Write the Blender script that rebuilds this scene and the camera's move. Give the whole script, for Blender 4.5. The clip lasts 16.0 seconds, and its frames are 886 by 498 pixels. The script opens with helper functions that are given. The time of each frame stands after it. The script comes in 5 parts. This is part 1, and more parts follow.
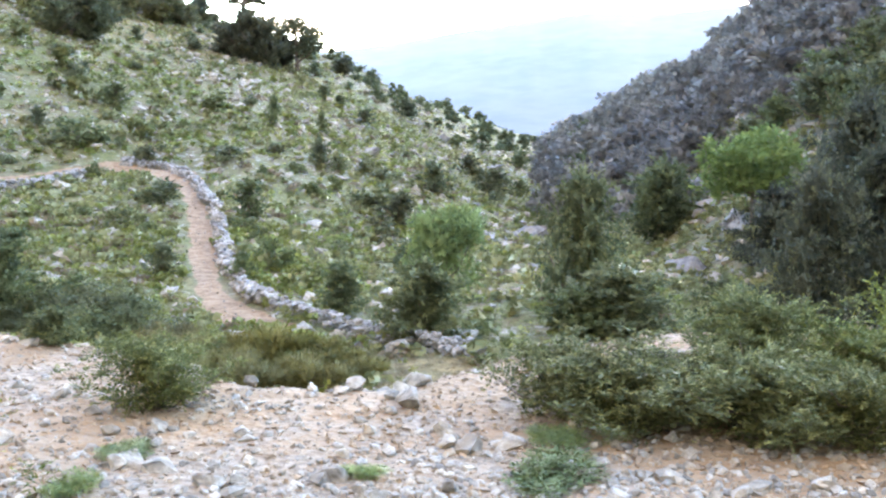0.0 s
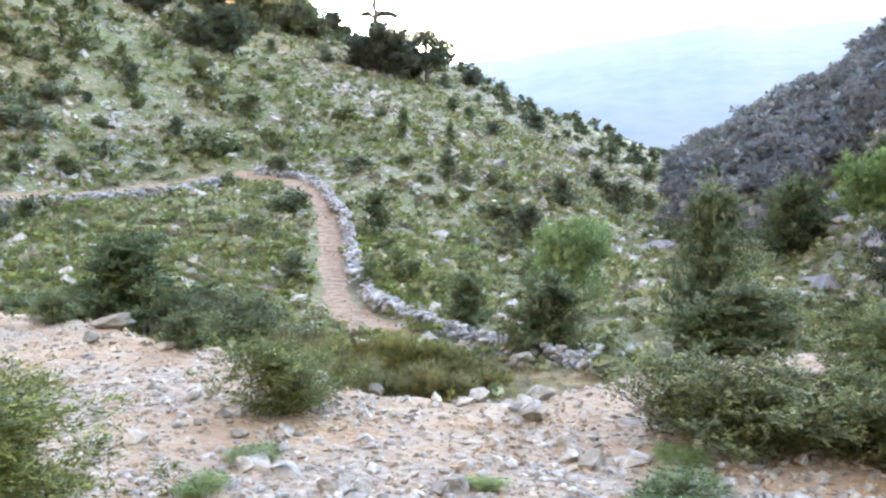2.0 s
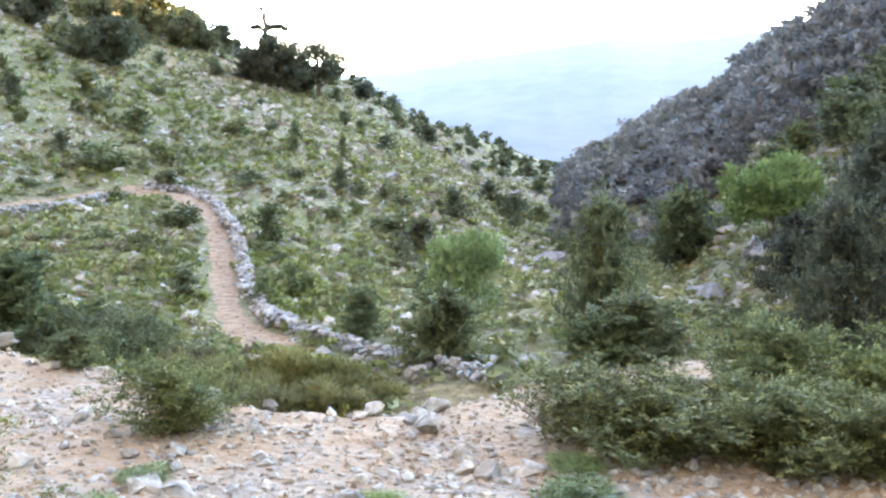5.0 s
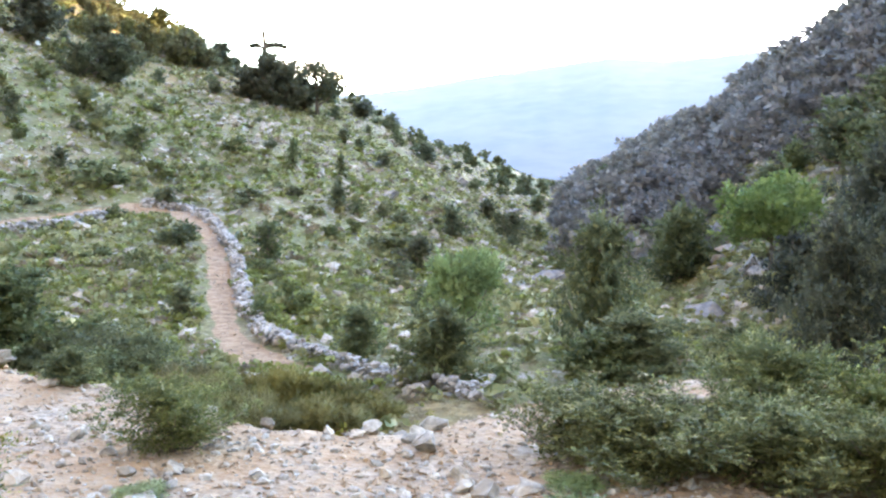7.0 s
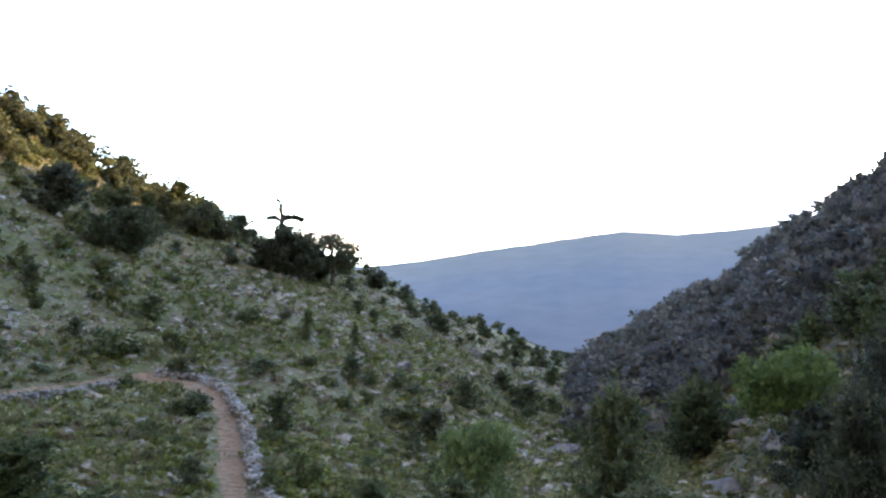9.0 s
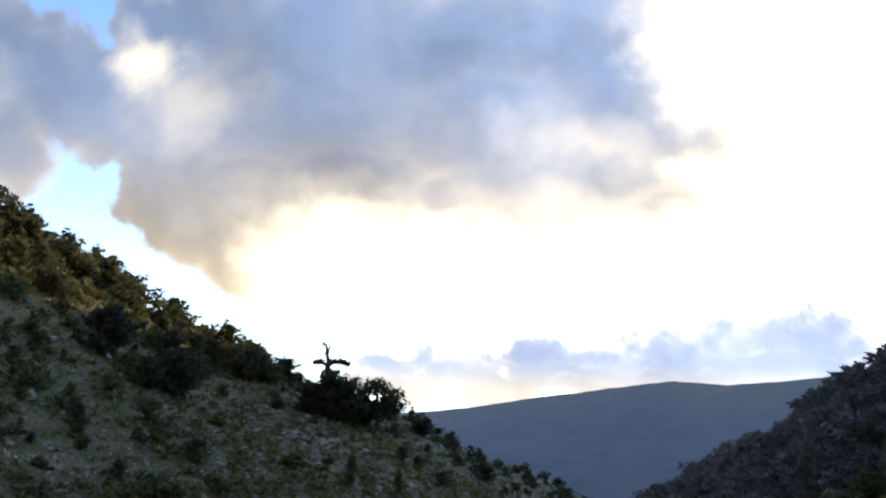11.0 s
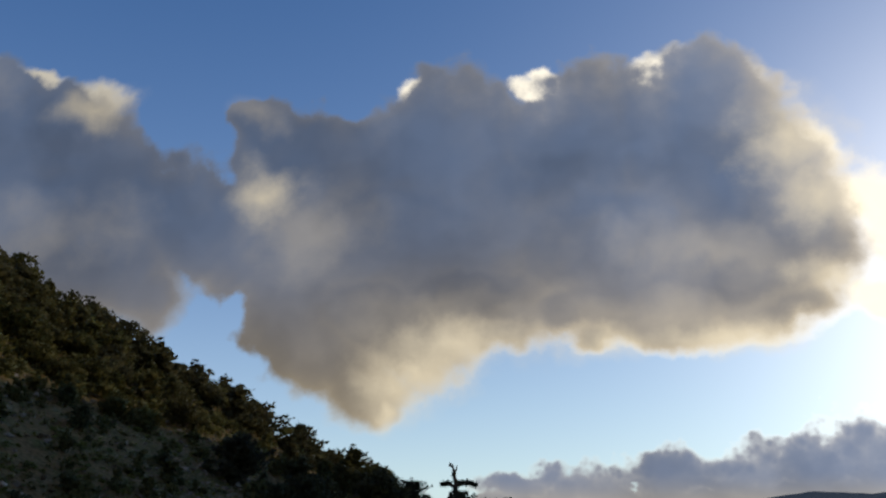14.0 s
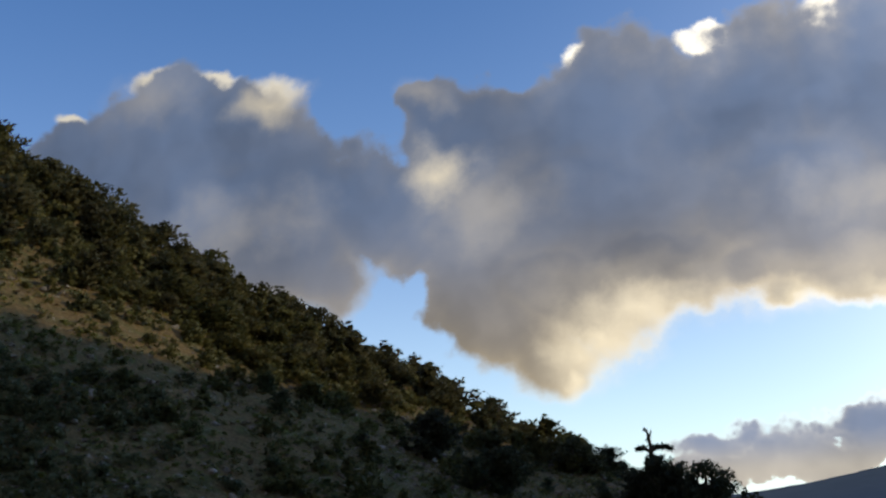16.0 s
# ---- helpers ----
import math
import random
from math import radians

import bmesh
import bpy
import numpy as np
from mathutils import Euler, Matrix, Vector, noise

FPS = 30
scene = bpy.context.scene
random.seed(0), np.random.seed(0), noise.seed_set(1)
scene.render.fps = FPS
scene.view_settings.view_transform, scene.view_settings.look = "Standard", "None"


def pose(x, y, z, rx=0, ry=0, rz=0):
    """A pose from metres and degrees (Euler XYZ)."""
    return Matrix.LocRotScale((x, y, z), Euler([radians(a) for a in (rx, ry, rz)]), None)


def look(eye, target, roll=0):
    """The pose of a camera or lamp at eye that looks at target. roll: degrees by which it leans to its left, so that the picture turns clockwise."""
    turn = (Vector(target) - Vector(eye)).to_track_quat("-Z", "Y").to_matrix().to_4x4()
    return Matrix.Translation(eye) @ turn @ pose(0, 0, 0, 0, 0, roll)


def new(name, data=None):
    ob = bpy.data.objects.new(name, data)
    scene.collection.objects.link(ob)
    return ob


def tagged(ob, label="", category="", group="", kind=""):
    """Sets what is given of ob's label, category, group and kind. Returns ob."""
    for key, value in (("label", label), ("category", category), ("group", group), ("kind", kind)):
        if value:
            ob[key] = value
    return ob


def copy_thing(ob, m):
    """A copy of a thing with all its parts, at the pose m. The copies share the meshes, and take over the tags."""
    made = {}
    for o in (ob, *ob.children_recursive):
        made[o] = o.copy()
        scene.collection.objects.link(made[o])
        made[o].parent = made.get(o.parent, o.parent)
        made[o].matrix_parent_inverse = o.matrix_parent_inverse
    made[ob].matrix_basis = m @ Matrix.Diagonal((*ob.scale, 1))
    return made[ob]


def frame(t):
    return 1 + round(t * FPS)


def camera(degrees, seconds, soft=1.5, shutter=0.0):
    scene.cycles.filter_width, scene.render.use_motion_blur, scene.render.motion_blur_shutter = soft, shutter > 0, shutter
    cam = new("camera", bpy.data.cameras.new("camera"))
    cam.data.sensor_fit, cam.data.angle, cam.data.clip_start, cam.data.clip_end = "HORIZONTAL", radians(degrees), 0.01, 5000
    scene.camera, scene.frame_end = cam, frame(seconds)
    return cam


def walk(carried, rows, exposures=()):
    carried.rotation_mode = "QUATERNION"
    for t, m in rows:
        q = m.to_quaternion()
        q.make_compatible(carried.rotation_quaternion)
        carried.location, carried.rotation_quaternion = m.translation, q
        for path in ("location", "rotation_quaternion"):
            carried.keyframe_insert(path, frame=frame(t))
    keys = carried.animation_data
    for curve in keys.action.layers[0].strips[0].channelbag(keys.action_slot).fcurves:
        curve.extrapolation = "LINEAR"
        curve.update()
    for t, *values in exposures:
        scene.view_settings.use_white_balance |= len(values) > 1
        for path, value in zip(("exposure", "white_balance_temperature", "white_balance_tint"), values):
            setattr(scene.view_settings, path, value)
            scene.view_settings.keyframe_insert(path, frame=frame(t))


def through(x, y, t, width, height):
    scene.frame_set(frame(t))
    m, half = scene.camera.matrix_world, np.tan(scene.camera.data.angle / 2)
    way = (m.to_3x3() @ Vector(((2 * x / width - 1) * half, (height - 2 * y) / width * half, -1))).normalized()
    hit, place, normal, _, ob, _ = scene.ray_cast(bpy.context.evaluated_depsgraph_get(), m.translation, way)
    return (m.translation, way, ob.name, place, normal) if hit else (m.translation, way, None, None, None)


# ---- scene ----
# ---- camera: it stands on the bank above the road and turns ----
EYE = (0.0, 0.0, 0.0)
TURNS = """0.0 0.00 -9.00 0.00
0.5 1.58 -8.50 0.23
1.0 2.53 -8.34 -0.02
1.5 4.29 -8.50 0.17
2.0 6.17 -8.43 -0.06
2.5 8.99 -8.71 0.06
3.0 11.97 -8.56 -0.23
3.5 12.61 -8.30 -0.68
4.0 8.59 -7.96 -0.43
4.5 3.21 -7.87 -0.10
4.7 1.12 -7.83 -0.03
6.8 0.75 -7.15 -0.32
7.0 0.92 -6.90 -0.31
7.5 1.37 -5.11 0.18
8.0 1.38 -2.96 -0.09
8.5 1.50 -0.56 -0.38
9.0 1.60 1.37 -0.59
9.2 1.70 2.30 -0.66
11.3 3.93 8.94 -1.52
11.5 3.93 9.30 -1.42
12.0 4.55 10.84 -1.47
12.5 5.19 12.15 -1.27
13.0 6.00 13.30 -0.92
13.5 7.12 14.04 -0.42
14.0 9.97 13.97 0.13
14.5 13.28 13.52 0.84
15.0 15.59 13.23 1.21
15.5 17.75 13.08 1.83
16.0 19.33 12.79 2.57"""
cam = camera(41.0, 16.0, soft=2.3)
PATH = []
for line in TURNS.split("\n"):
    t, yaw, pitch, roll = (float(v) for v in line.split())
    PATH.append((t, pose(*EYE, 90 + pitch, roll, yaw)))
LIGHT = [(0, 2.56, 8600, 10), (1.5, 2.53, 8600, 10), (2.5, 2.39, 8600, 10), (3.5, 2.31, 8600, 10), (4.5, 2.51, 8600, 10), (7, 2.44, 8600, 10), (7.5, 2.21, 8550, 10), (8, 1.86, 8500, 10), (8.5, 1.36, 8200, 10), (9, 0.9, 7800, 10), (11.3, -1.0, 6900, 10), (12, -1.45, 6900, 10), (12.5, -1.65, 6900, 10), (13, -1.95, 6900, 10), (13.5, -2.33, 6900, 10), (14.2, -2.35, 6900, 10), (15, -2.05, 6900, 10), (16, -1.92, 6900, 10)]
walk(cam, PATH, LIGHT)

# ---- sky and sun ----
SUN_AZ, SUN_EL = -72.0, 20.8            # degrees to the left of ahead, degrees up
sun_way = Vector((-math.sin(radians(SUN_AZ)) * math.cos(radians(SUN_EL)), math.cos(radians(SUN_AZ)) * math.cos(radians(SUN_EL)), math.sin(radians(SUN_EL))))
sun = new("sun", bpy.data.lights.new("sun", "SUN"))
sun.data.energy, sun.data.angle, sun.data.color = 5.0, radians(0.6), (1.0, 0.79, 0.47)
sun.matrix_world = look((0, 0, 60), Vector((0, 0, 60)) - sun_way)


class Graph:
    """Short ways to write node trees."""

    def __init__(self, tree):
        self.tree = tree
        tree.nodes.clear()

    def node(self, kind, **settings):
        n = self.tree.nodes.new(kind)
        for key, value in settings.items():
            setattr(n, key, value)
        return n

    def put(self, socket, value):
        if isinstance(value, bpy.types.NodeSocket):
            self.tree.links.new(value, socket)
        elif value is not None:
            socket.default_value = value

    def m(self, op, a, b=None, c=None, clamp=False):
        n = self.node("ShaderNodeMath", operation=op, use_clamp=clamp)
        for s, v in zip(n.inputs, (a, b, c)):
            self.put(s, v)
        return n.outputs[0]

    def vec(self, x, y, z=0.0):
        n = self.node("ShaderNodeCombineXYZ")
        for s, v in zip(n.inputs, (x, y, z)):
            self.put(s, v)
        return n.outputs[0]

    def vm(self, op, a, b=None, scale=None):
        n = self.node("ShaderNodeVectorMath", operation=op)
        self.put(n.inputs[0], a)
        self.put(n.inputs[1], b)
        if scale is not None:
            self.put(n.inputs["Scale"], scale)
        return n.outputs["Value"] if op in ("LENGTH", "DOT_PRODUCT", "DISTANCE") else n.outputs[0]

    def noise(self, vector, scale, detail=4.0, rough=0.55, lump=0.0, dims="3D"):
        n = self.node("ShaderNodeTexNoise", noise_dimensions=dims)
        self.put(n.inputs["Vector"], vector)
        n.inputs["Scale"].default_value, n.inputs["Detail"].default_value = scale, detail
        n.inputs["Roughness"].default_value, n.inputs["Distortion"].default_value = rough, lump
        return n.outputs["Fac"], n.outputs["Color"]

    def voronoi(self, vector, scale, feature="F1", out="Distance"):
        n = self.node("ShaderNodeTexVoronoi", feature=feature)
        self.put(n.inputs["Vector"], vector)
        n.inputs["Scale"].default_value = scale
        return n.outputs[out]

    def span(self, value, lo, hi, to_lo=0.0, to_hi=1.0):
        n = self.node("ShaderNodeMapRange", interpolation_type="SMOOTHSTEP")
        for s, v in zip(n.inputs, (value, lo, hi, to_lo, to_hi)):
            self.put(s, v)
        return n.outputs[0]

    def mix(self, fac, a, b, blend="MIX"):
        n = self.node("ShaderNodeMix", data_type="RGBA", blend_type=blend)
        self.put(n.inputs[0], fac)
        for s, v in ((n.inputs[6], a), (n.inputs[7], b)):
            self.put(s, (*v, 1.0) if isinstance(v, tuple) and len(v) == 3 else v)
        return n.outputs[2]


world = bpy.data.worlds.new("evening_sky")
scene.world = world
world.use_nodes = True
g = Graph(world.node_tree)
way = g.node("ShaderNodeTexCoord").outputs["Generated"]
split = g.node("ShaderNodeSeparateXYZ")
g.put(split.inputs[0], way)
ahead = g.m("MAXIMUM", split.outputs[1], 0.03)
u, v = g.m("DIVIDE", split.outputs[0], ahead), g.m("DIVIDE", split.outputs[2], ahead)
flat = g.vec(u, v)

clear = g.node("ShaderNodeTexSky", sky_type="NISHITA", sun_disc=False)
clear.sun_elevation, clear.sun_rotation = radians(SUN_EL), radians(-SUN_AZ)
clear.air_density, clear.dust_density, clear.ozone_density = 1.0, 0.8, 2.0
veil_way = Vector((math.sin(radians(20)) * math.cos(radians(10)), math.cos(radians(20)) * math.cos(radians(10)), math.sin(radians(10))))
near_veil = g.m("MAXIMUM", g.vm("DOT_PRODUCT", way, tuple(veil_way)), 0.0)
veil = g.m("ADD", g.m("MULTIPLY", g.m("POWER", near_veil, 55.0), 60.0), g.m("MULTIPLY", g.m("POWER", near_veil, 16.0), 19.0))
haze = g.m("POWER", 2.718, g.m("DIVIDE", g.m("MAXIMUM", split.outputs[2], 0.0), -0.14))
blue = g.vm("MULTIPLY", clear.outputs[0], (1.9, 4.6, 7.9))
sky_colour = g.mix(1.0, blue, g.vm("SCALE", (1.0, 0.93, 0.78), scale=veil), "ADD")
sky_colour = g.mix(1.0, sky_colour, g.vm("SCALE", (42.0, 43.0, 40.0), scale=haze), "ADD")

# broken front-lit cumulus added over the unseen sky behind and above, as fill light
fill_cumulus = g.span(g.noise(way, 2.6, 6.0, 0.6)[0], 0.40, 0.56)
fill_cumulus_tone = g.mix(g.span(g.noise(way, 5.0, 5.0, 0.6)[0], 0.3, 0.7), (4.6, 4.2, 3.7), (9.6, 8.2, 6.2))
elsewhere = g.m("MULTIPLY", fill_cumulus, g.span(split.outputs[1], 0.62, 0.30))
sky_colour = g.mix(elsewhere, sky_colour, fill_cumulus_tone)

# rolling shape of the cloud edges
swirl = g.vm("SUBTRACT", g.noise(flat, 8.0, 3.0, 0.55)[1], (0.5, 0.5, 0.5))
curl = g.vm("SUBTRACT", g.noise(flat, 34.0, 4.0, 0.6)[1], (0.5, 0.5, 0.5))
bent = g.vm("ADD", g.vm("ADD", flat, g.vm("SCALE", swirl, scale=0.075)), g.vm("SCALE", curl, scale=0.022))
fine = g.m("SUBTRACT", g.noise(flat, 14.0, 5.0, 0.55)[0], 0.5)


def puffs(place, spots, melt):
    """Thickness of a cloud made of round heaps (across, up, half width, half height)."""
    total = None
    for cu, cv, a, b in spots:
        away = g.vm("MULTIPLY", g.vm("SUBTRACT", place, (cu, cv, 0.0)), (1 / a, 1 / b, 0.0))
        one = g.m("SUBTRACT", 1.0, g.vm("LENGTH", away))
        total = one if total is None else g.m("SMOOTH_MAX", total, one, melt)
    return total


GREAT_CLOUD = ((-0.293, 0.336, 0.09, 0.073), (-0.167, 0.334, 0.115, 0.098), (-0.041, 0.319, 0.13, 0.115), (0.056, 0.323, 0.107, 0.108), (0.114, 0.275, 0.077, 0.107), (0.004, 0.23, 0.128, 0.066), (-0.167, 0.248, 0.156, 0.077), (-0.29, 0.201, 0.079, 0.083), (-0.276, 0.156, 0.059, 0.051), (0.04, 0.199, 0.107, 0.044), (-0.197, 0.168, 0.073, 0.045), (-0.334, 0.271, 0.051, 0.074), (-0.123, 0.19, 0.087, 0.034), (-0.628, 0.395, 0.125, 0.075), (-0.537, 0.387, 0.078, 0.07), (-0.681, 0.355, 0.135, 0.068), (-0.532, 0.319, 0.145, 0.068), (-0.419, 0.293, 0.086, 0.056), (-0.369, 0.254, 0.058, 0.046), (-0.545, 0.259, 0.108, 0.036), (-0.563, 0.249, 0.114, 0.054), (-0.467, 0.228, 0.074, 0.047), (-0.743, 0.388, 0.066, 0.047), (-0.34, 0.372, 0.045, 0.03), (-0.25, 0.13, 0.055, 0.038), (0.148, 0.262, 0.062, 0.085), (-0.135, 0.172, 0.06, 0.028), (0.02, 0.178, 0.09, 0.03), (0.1, 0.192, 0.075, 0.032), (-0.045, 0.168, 0.03, 0.022))
LOW_BANK = ((-0.103, 0.052, 0.052, 0.015), (0.01, 0.061, 0.079, 0.022), (0.125, 0.067, 0.1, 0.028), (0.23, 0.078, 0.089, 0.035), (0.079, 0.046, 0.19, 0.013), (0.05, 0.034, 0.2, 0.012), (0.23, 0.05, 0.13, 0.02), (-0.09, 0.036, 0.07, 0.014), (-0.02, 0.038, 0.09, 0.014))
SUNLIT_HEAPS = ((-0.094, 0.407, 0.022, 0.016), (-0.195, 0.412, 0.02, 0.013), (0.016, 0.405, 0.039, 0.02), (0.079, 0.389, 0.043, 0.025), (0.141, 0.328, 0.041, 0.041), (-0.753, 0.429, 0.027, 0.015), (-0.518, 0.42, 0.056, 0.033), (-0.635, 0.458, 0.05, 0.02), (-0.575, 0.452, 0.05, 0.018), (0.189, 0.29, 0.033, 0.037), (0.212, 0.262, 0.045, 0.055), (0.236, 0.24, 0.036, 0.045), (0.19, 0.195, 0.04, 0.026), (0.23, 0.346, 0.010, 0.016), (0.234, 0.33, 0.007, 0.013))
SUNLIT_FOLDS = ((-0.344, 0.318, 0.036, 0.03), (-0.227, 0.113, 0.016, 0.022), (-0.2, 0.142, 0.045, 0.022), (-0.222, 0.132, 0.045, 0.034), (-0.17, 0.158, 0.075, 0.028), (-0.032, 0.161, 0.045, 0.023), (0.061, 0.167, 0.081, 0.02), (0.124, 0.345, 0.054, 0.049), (-0.506, 0.415, 0.049, 0.028), (0.158, 0.29, 0.042, 0.05), (0.15, 0.215, 0.04, 0.024))

PALE_DRIFTS = ((-0.30, 0.285, 0.07, 0.05), (-0.55, 0.285, 0.09, 0.05), (0.04, 0.245, 0.09, 0.035), (-0.17, 0.175, 0.11, 0.04), (0.13, 0.30, 0.05, 0.07), (-0.35, 0.385, 0.03, 0.018), (-0.66, 0.44, 0.06, 0.03), (0.03, 0.19, 0.12, 0.025))


def lay(under, spots, melt, rough, crisp, grain, heap, toward, rim, body, low_tint, low_at, depth):
    """A backlit cloud over the sky: thin edges on the sun's side let light through, the thick middle is grey."""
    thick = g.m("ADD", puffs(bent, spots, melt), g.m("MULTIPLY", fine, rough))
    for size, share in ((grain, 1.0), (grain * 2.4, 0.55), (grain * 5.5, 0.25)):
        billow = g.m("SUBTRACT", 0.42, g.voronoi(g.vm("ADD", flat, g.vm("SCALE", curl, scale=0.4 / size)), size, "SMOOTH_F1"))
        thick = g.m("ADD", thick, g.m("MULTIPLY", billow, heap * share))
    beyond = g.m("ADD", puffs(g.vm("ADD", bent, toward), spots, melt), g.m("MULTIPLY", fine, rough * 0.5))
    side = g.span(g.m("SUBTRACT", thick, beyond), -0.15, 0.55)
    cover = g.span(thick, 0.0, g.m("ADD", crisp, g.m("MULTIPLY", side, 0.32)))
    thin = g.m("POWER", 2.718, g.m("MULTIPLY", g.m("MAXIMUM", thick, 0.0), -depth))
    lit = g.m("ADD", 0.22, g.m("MULTIPLY", g.m("POWER", near_veil, 8.0), 1.9))
    base = g.mix(g.span(v, low_at[1], low_at[0]), body, low_tint)
    mottled = g.vm("SCALE", base, scale=g.m("MULTIPLY", g.span(g.noise(bent, 7.0, 3.0, 0.5)[0], 0.25, 0.75, 0.80, 1.34), g.span(near_veil, 0.84, 0.98, 1.0, 1.4)))
    edge = g.m("MULTIPLY", thin, g.m("ADD", 0.16, side), clamp=True)
    colour = g.mix(edge, mottled, g.vm("SCALE", rim, scale=lit))
    return g.mix(cover, under, colour)


picture = lay(sky_colour, LOW_BANK, 0.2, 0.8, 0.12, 38.0, 0.9, (0.0, 0.02, 0.0), (70.0, 65.0, 54.0), (8.8, 11.2, 16.8), (19.0, 18.0, 16.5), (0.022, 0.058), 6.0)
heaps = g.m("ADD", puffs(bent, SUNLIT_HEAPS, 0.1), g.m("MULTIPLY", fine, 0.6))
picture = g.mix(g.span(heaps, 0.0, 0.5), picture, g.vm("SCALE", (45.0, 43.0, 38.0), scale=g.span(near_veil, 0.6, 0.95, 0.75, 1.7)))
picture = lay(picture, GREAT_CLOUD, 0.22, 0.7, 0.17, 15.0, 0.4, (0.035, -0.025, 0.0), (96.0, 80.0, 52.0), (5.2, 7.6, 13.0), (12.6, 11.3, 9.6), (0.10, 0.31), 5.0)
folds = g.m("ADD", puffs(bent, SUNLIT_FOLDS, 0.15), g.m("MULTIPLY", fine, 1.8))
picture = g.mix(g.m("MULTIPLY", g.span(folds, -0.25, 1.4), 0.78), picture, g.vm("SCALE", (44.0, 39.5, 30.0), scale=g.span(near_veil, 0.6, 0.95, 0.75, 1.4)))
# paler drifts inside the cloud
drifts = g.m("ADD", puffs(bent, PALE_DRIFTS, 0.2), g.m("MULTIPLY", fine, 2.2))
picture = g.mix(g.m("MULTIPLY", g.span(drifts, -0.3, 1.3), 0.30), picture, g.vm("SCALE", (38.0, 34.0, 27.0), scale=g.span(near_veil, 0.6, 0.95, 0.75, 1.2)))
# the ground's own dusk below the horizon
picture = g.mix(g.span(split.outputs[2], -0.06, 0.0), (2.0, 2.2, 2.4), picture)
back = g.node("ShaderNodeBackground")
g.put(back.inputs[0], picture)
back.inputs[1].default_value = 0.075
g.tree.links.new(back.outputs[0], g.node("ShaderNodeOutputWorld").inputs[0])
# ---- materials ----
def material(name, rough=0.85):
    mat = bpy.data.materials.new(name)
    mat.use_nodes = True
    g = Graph(mat.node_tree)
    out = g.node("ShaderNodeOutputMaterial")
    bsdf = g.node("ShaderNodeBsdfPrincipled")
    bsdf.inputs["Roughness"].default_value = rough
    bsdf.inputs["Specular IOR Level"].default_value = 0.25
    g.tree.links.new(bsdf.outputs[0], out.inputs[0])
    return mat, g, bsdf, out


def bump(g, bsdf, height, strength, distance):
    n = g.node("ShaderNodeBump")
    n.inputs["Strength"].default_value, n.inputs["Distance"].default_value = strength, distance
    g.put(n.inputs["Height"], height)
    g.tree.links.new(n.outputs[0], bsdf.inputs["Normal"])


def object_place(g):
    return g.node("ShaderNodeNewGeometry").outputs["Position"]


def leaf_material(name, dark, light, tip, through=0.35, speck=0.28, lump=2.3):
    """Foliage: varies from plant to plant, from clump to clump and from leaf to leaf."""
    mat, g, bsdf, out = material(name, 0.6)
    each = g.node("ShaderNodeObjectInfo").outputs["Random"]
    leaf = g.node("ShaderNodeNewGeometry").outputs["Random Per Island"]
    clump = g.noise(g.node("ShaderNodeTexCoord").outputs["Object"], lump, 3.0)[0]
    stand = g.noise(object_place(g), 0.33, 2.0)[0]
    mixed = g.m("ADD", g.m("MULTIPLY", leaf, speck), g.m("MULTIPLY", g.span(clump, 0.3, 0.7), 0.75 - speck))
    mixed = g.m("ADD", mixed, g.m("MULTIPLY", g.span(stand, 0.35, 0.65), 0.25))
    base = g.mix(mixed, dark, light)
    young = g.node("ShaderNodeAttribute", attribute_name="tip").outputs["Fac"]
    base = g.mix(g.m("MULTIPLY", young, 0.75), base, tip)
    hue = g.node("ShaderNodeHueSaturation")
    g.put(hue.inputs["Hue"], g.span(each, 0, 1, 0.487, 0.512))
    g.put(hue.inputs["Saturation"], g.span(g.m("FRACT", g.m("MULTIPLY", each, 7.3)), 0, 1, 0.85, 1.12))
    g.put(hue.inputs["Value"], g.span(g.m("FRACT", g.m("MULTIPLY", each, 3.7)), 0, 1, 0.82, 1.2))
    g.put(hue.inputs["Color"], base)
    g.put(bsdf.inputs["Base Color"], hue.outputs[0])
    soft = g.node("ShaderNodeBsdfTranslucent")
    g.put(soft.inputs[0], hue.outputs[0])
    blend = g.node("ShaderNodeMixShader")
    blend.inputs[0].default_value = through
    g.tree.links.new(bsdf.outputs[0], blend.inputs[1])
    g.tree.links.new(soft.outputs[0], blend.inputs[2])
    g.tree.links.new(blend.outputs[0], out.inputs[0])
    return mat


def rock_material(name, dark, light, stain, fine_scale=9.0):
    mat, g, bsdf, out = material(name, 0.9)
    at = object_place(g)
    each = g.node("ShaderNodeObjectInfo").outputs["Random"]
    piece = g.node("ShaderNodeNewGeometry").outputs["Random Per Island"]
    grain = g.noise(at, fine_scale, 6.0, 0.65)[0]
    spots = g.noise(at, 2.2, 4.0)[0]
    pick = g.m("FRACT", g.m("ADD", each, piece))
    base = g.mix(g.span(grain, 0.3, 0.7), dark, light)
    base = g.mix(g.m("MULTIPLY", g.span(spots, 0.52, 0.68), 0.7), base, stain)
    base = g.vm("SCALE", base, scale=g.span(pick, 0, 1, 0.72, 1.24))
    g.put(bsdf.inputs["Base Color"], base)
    bump(g, bsdf, g.noise(at, fine_scale * 3.3, 6.0, 0.7)[0], 0.6, 0.27 / fine_scale)
    return mat


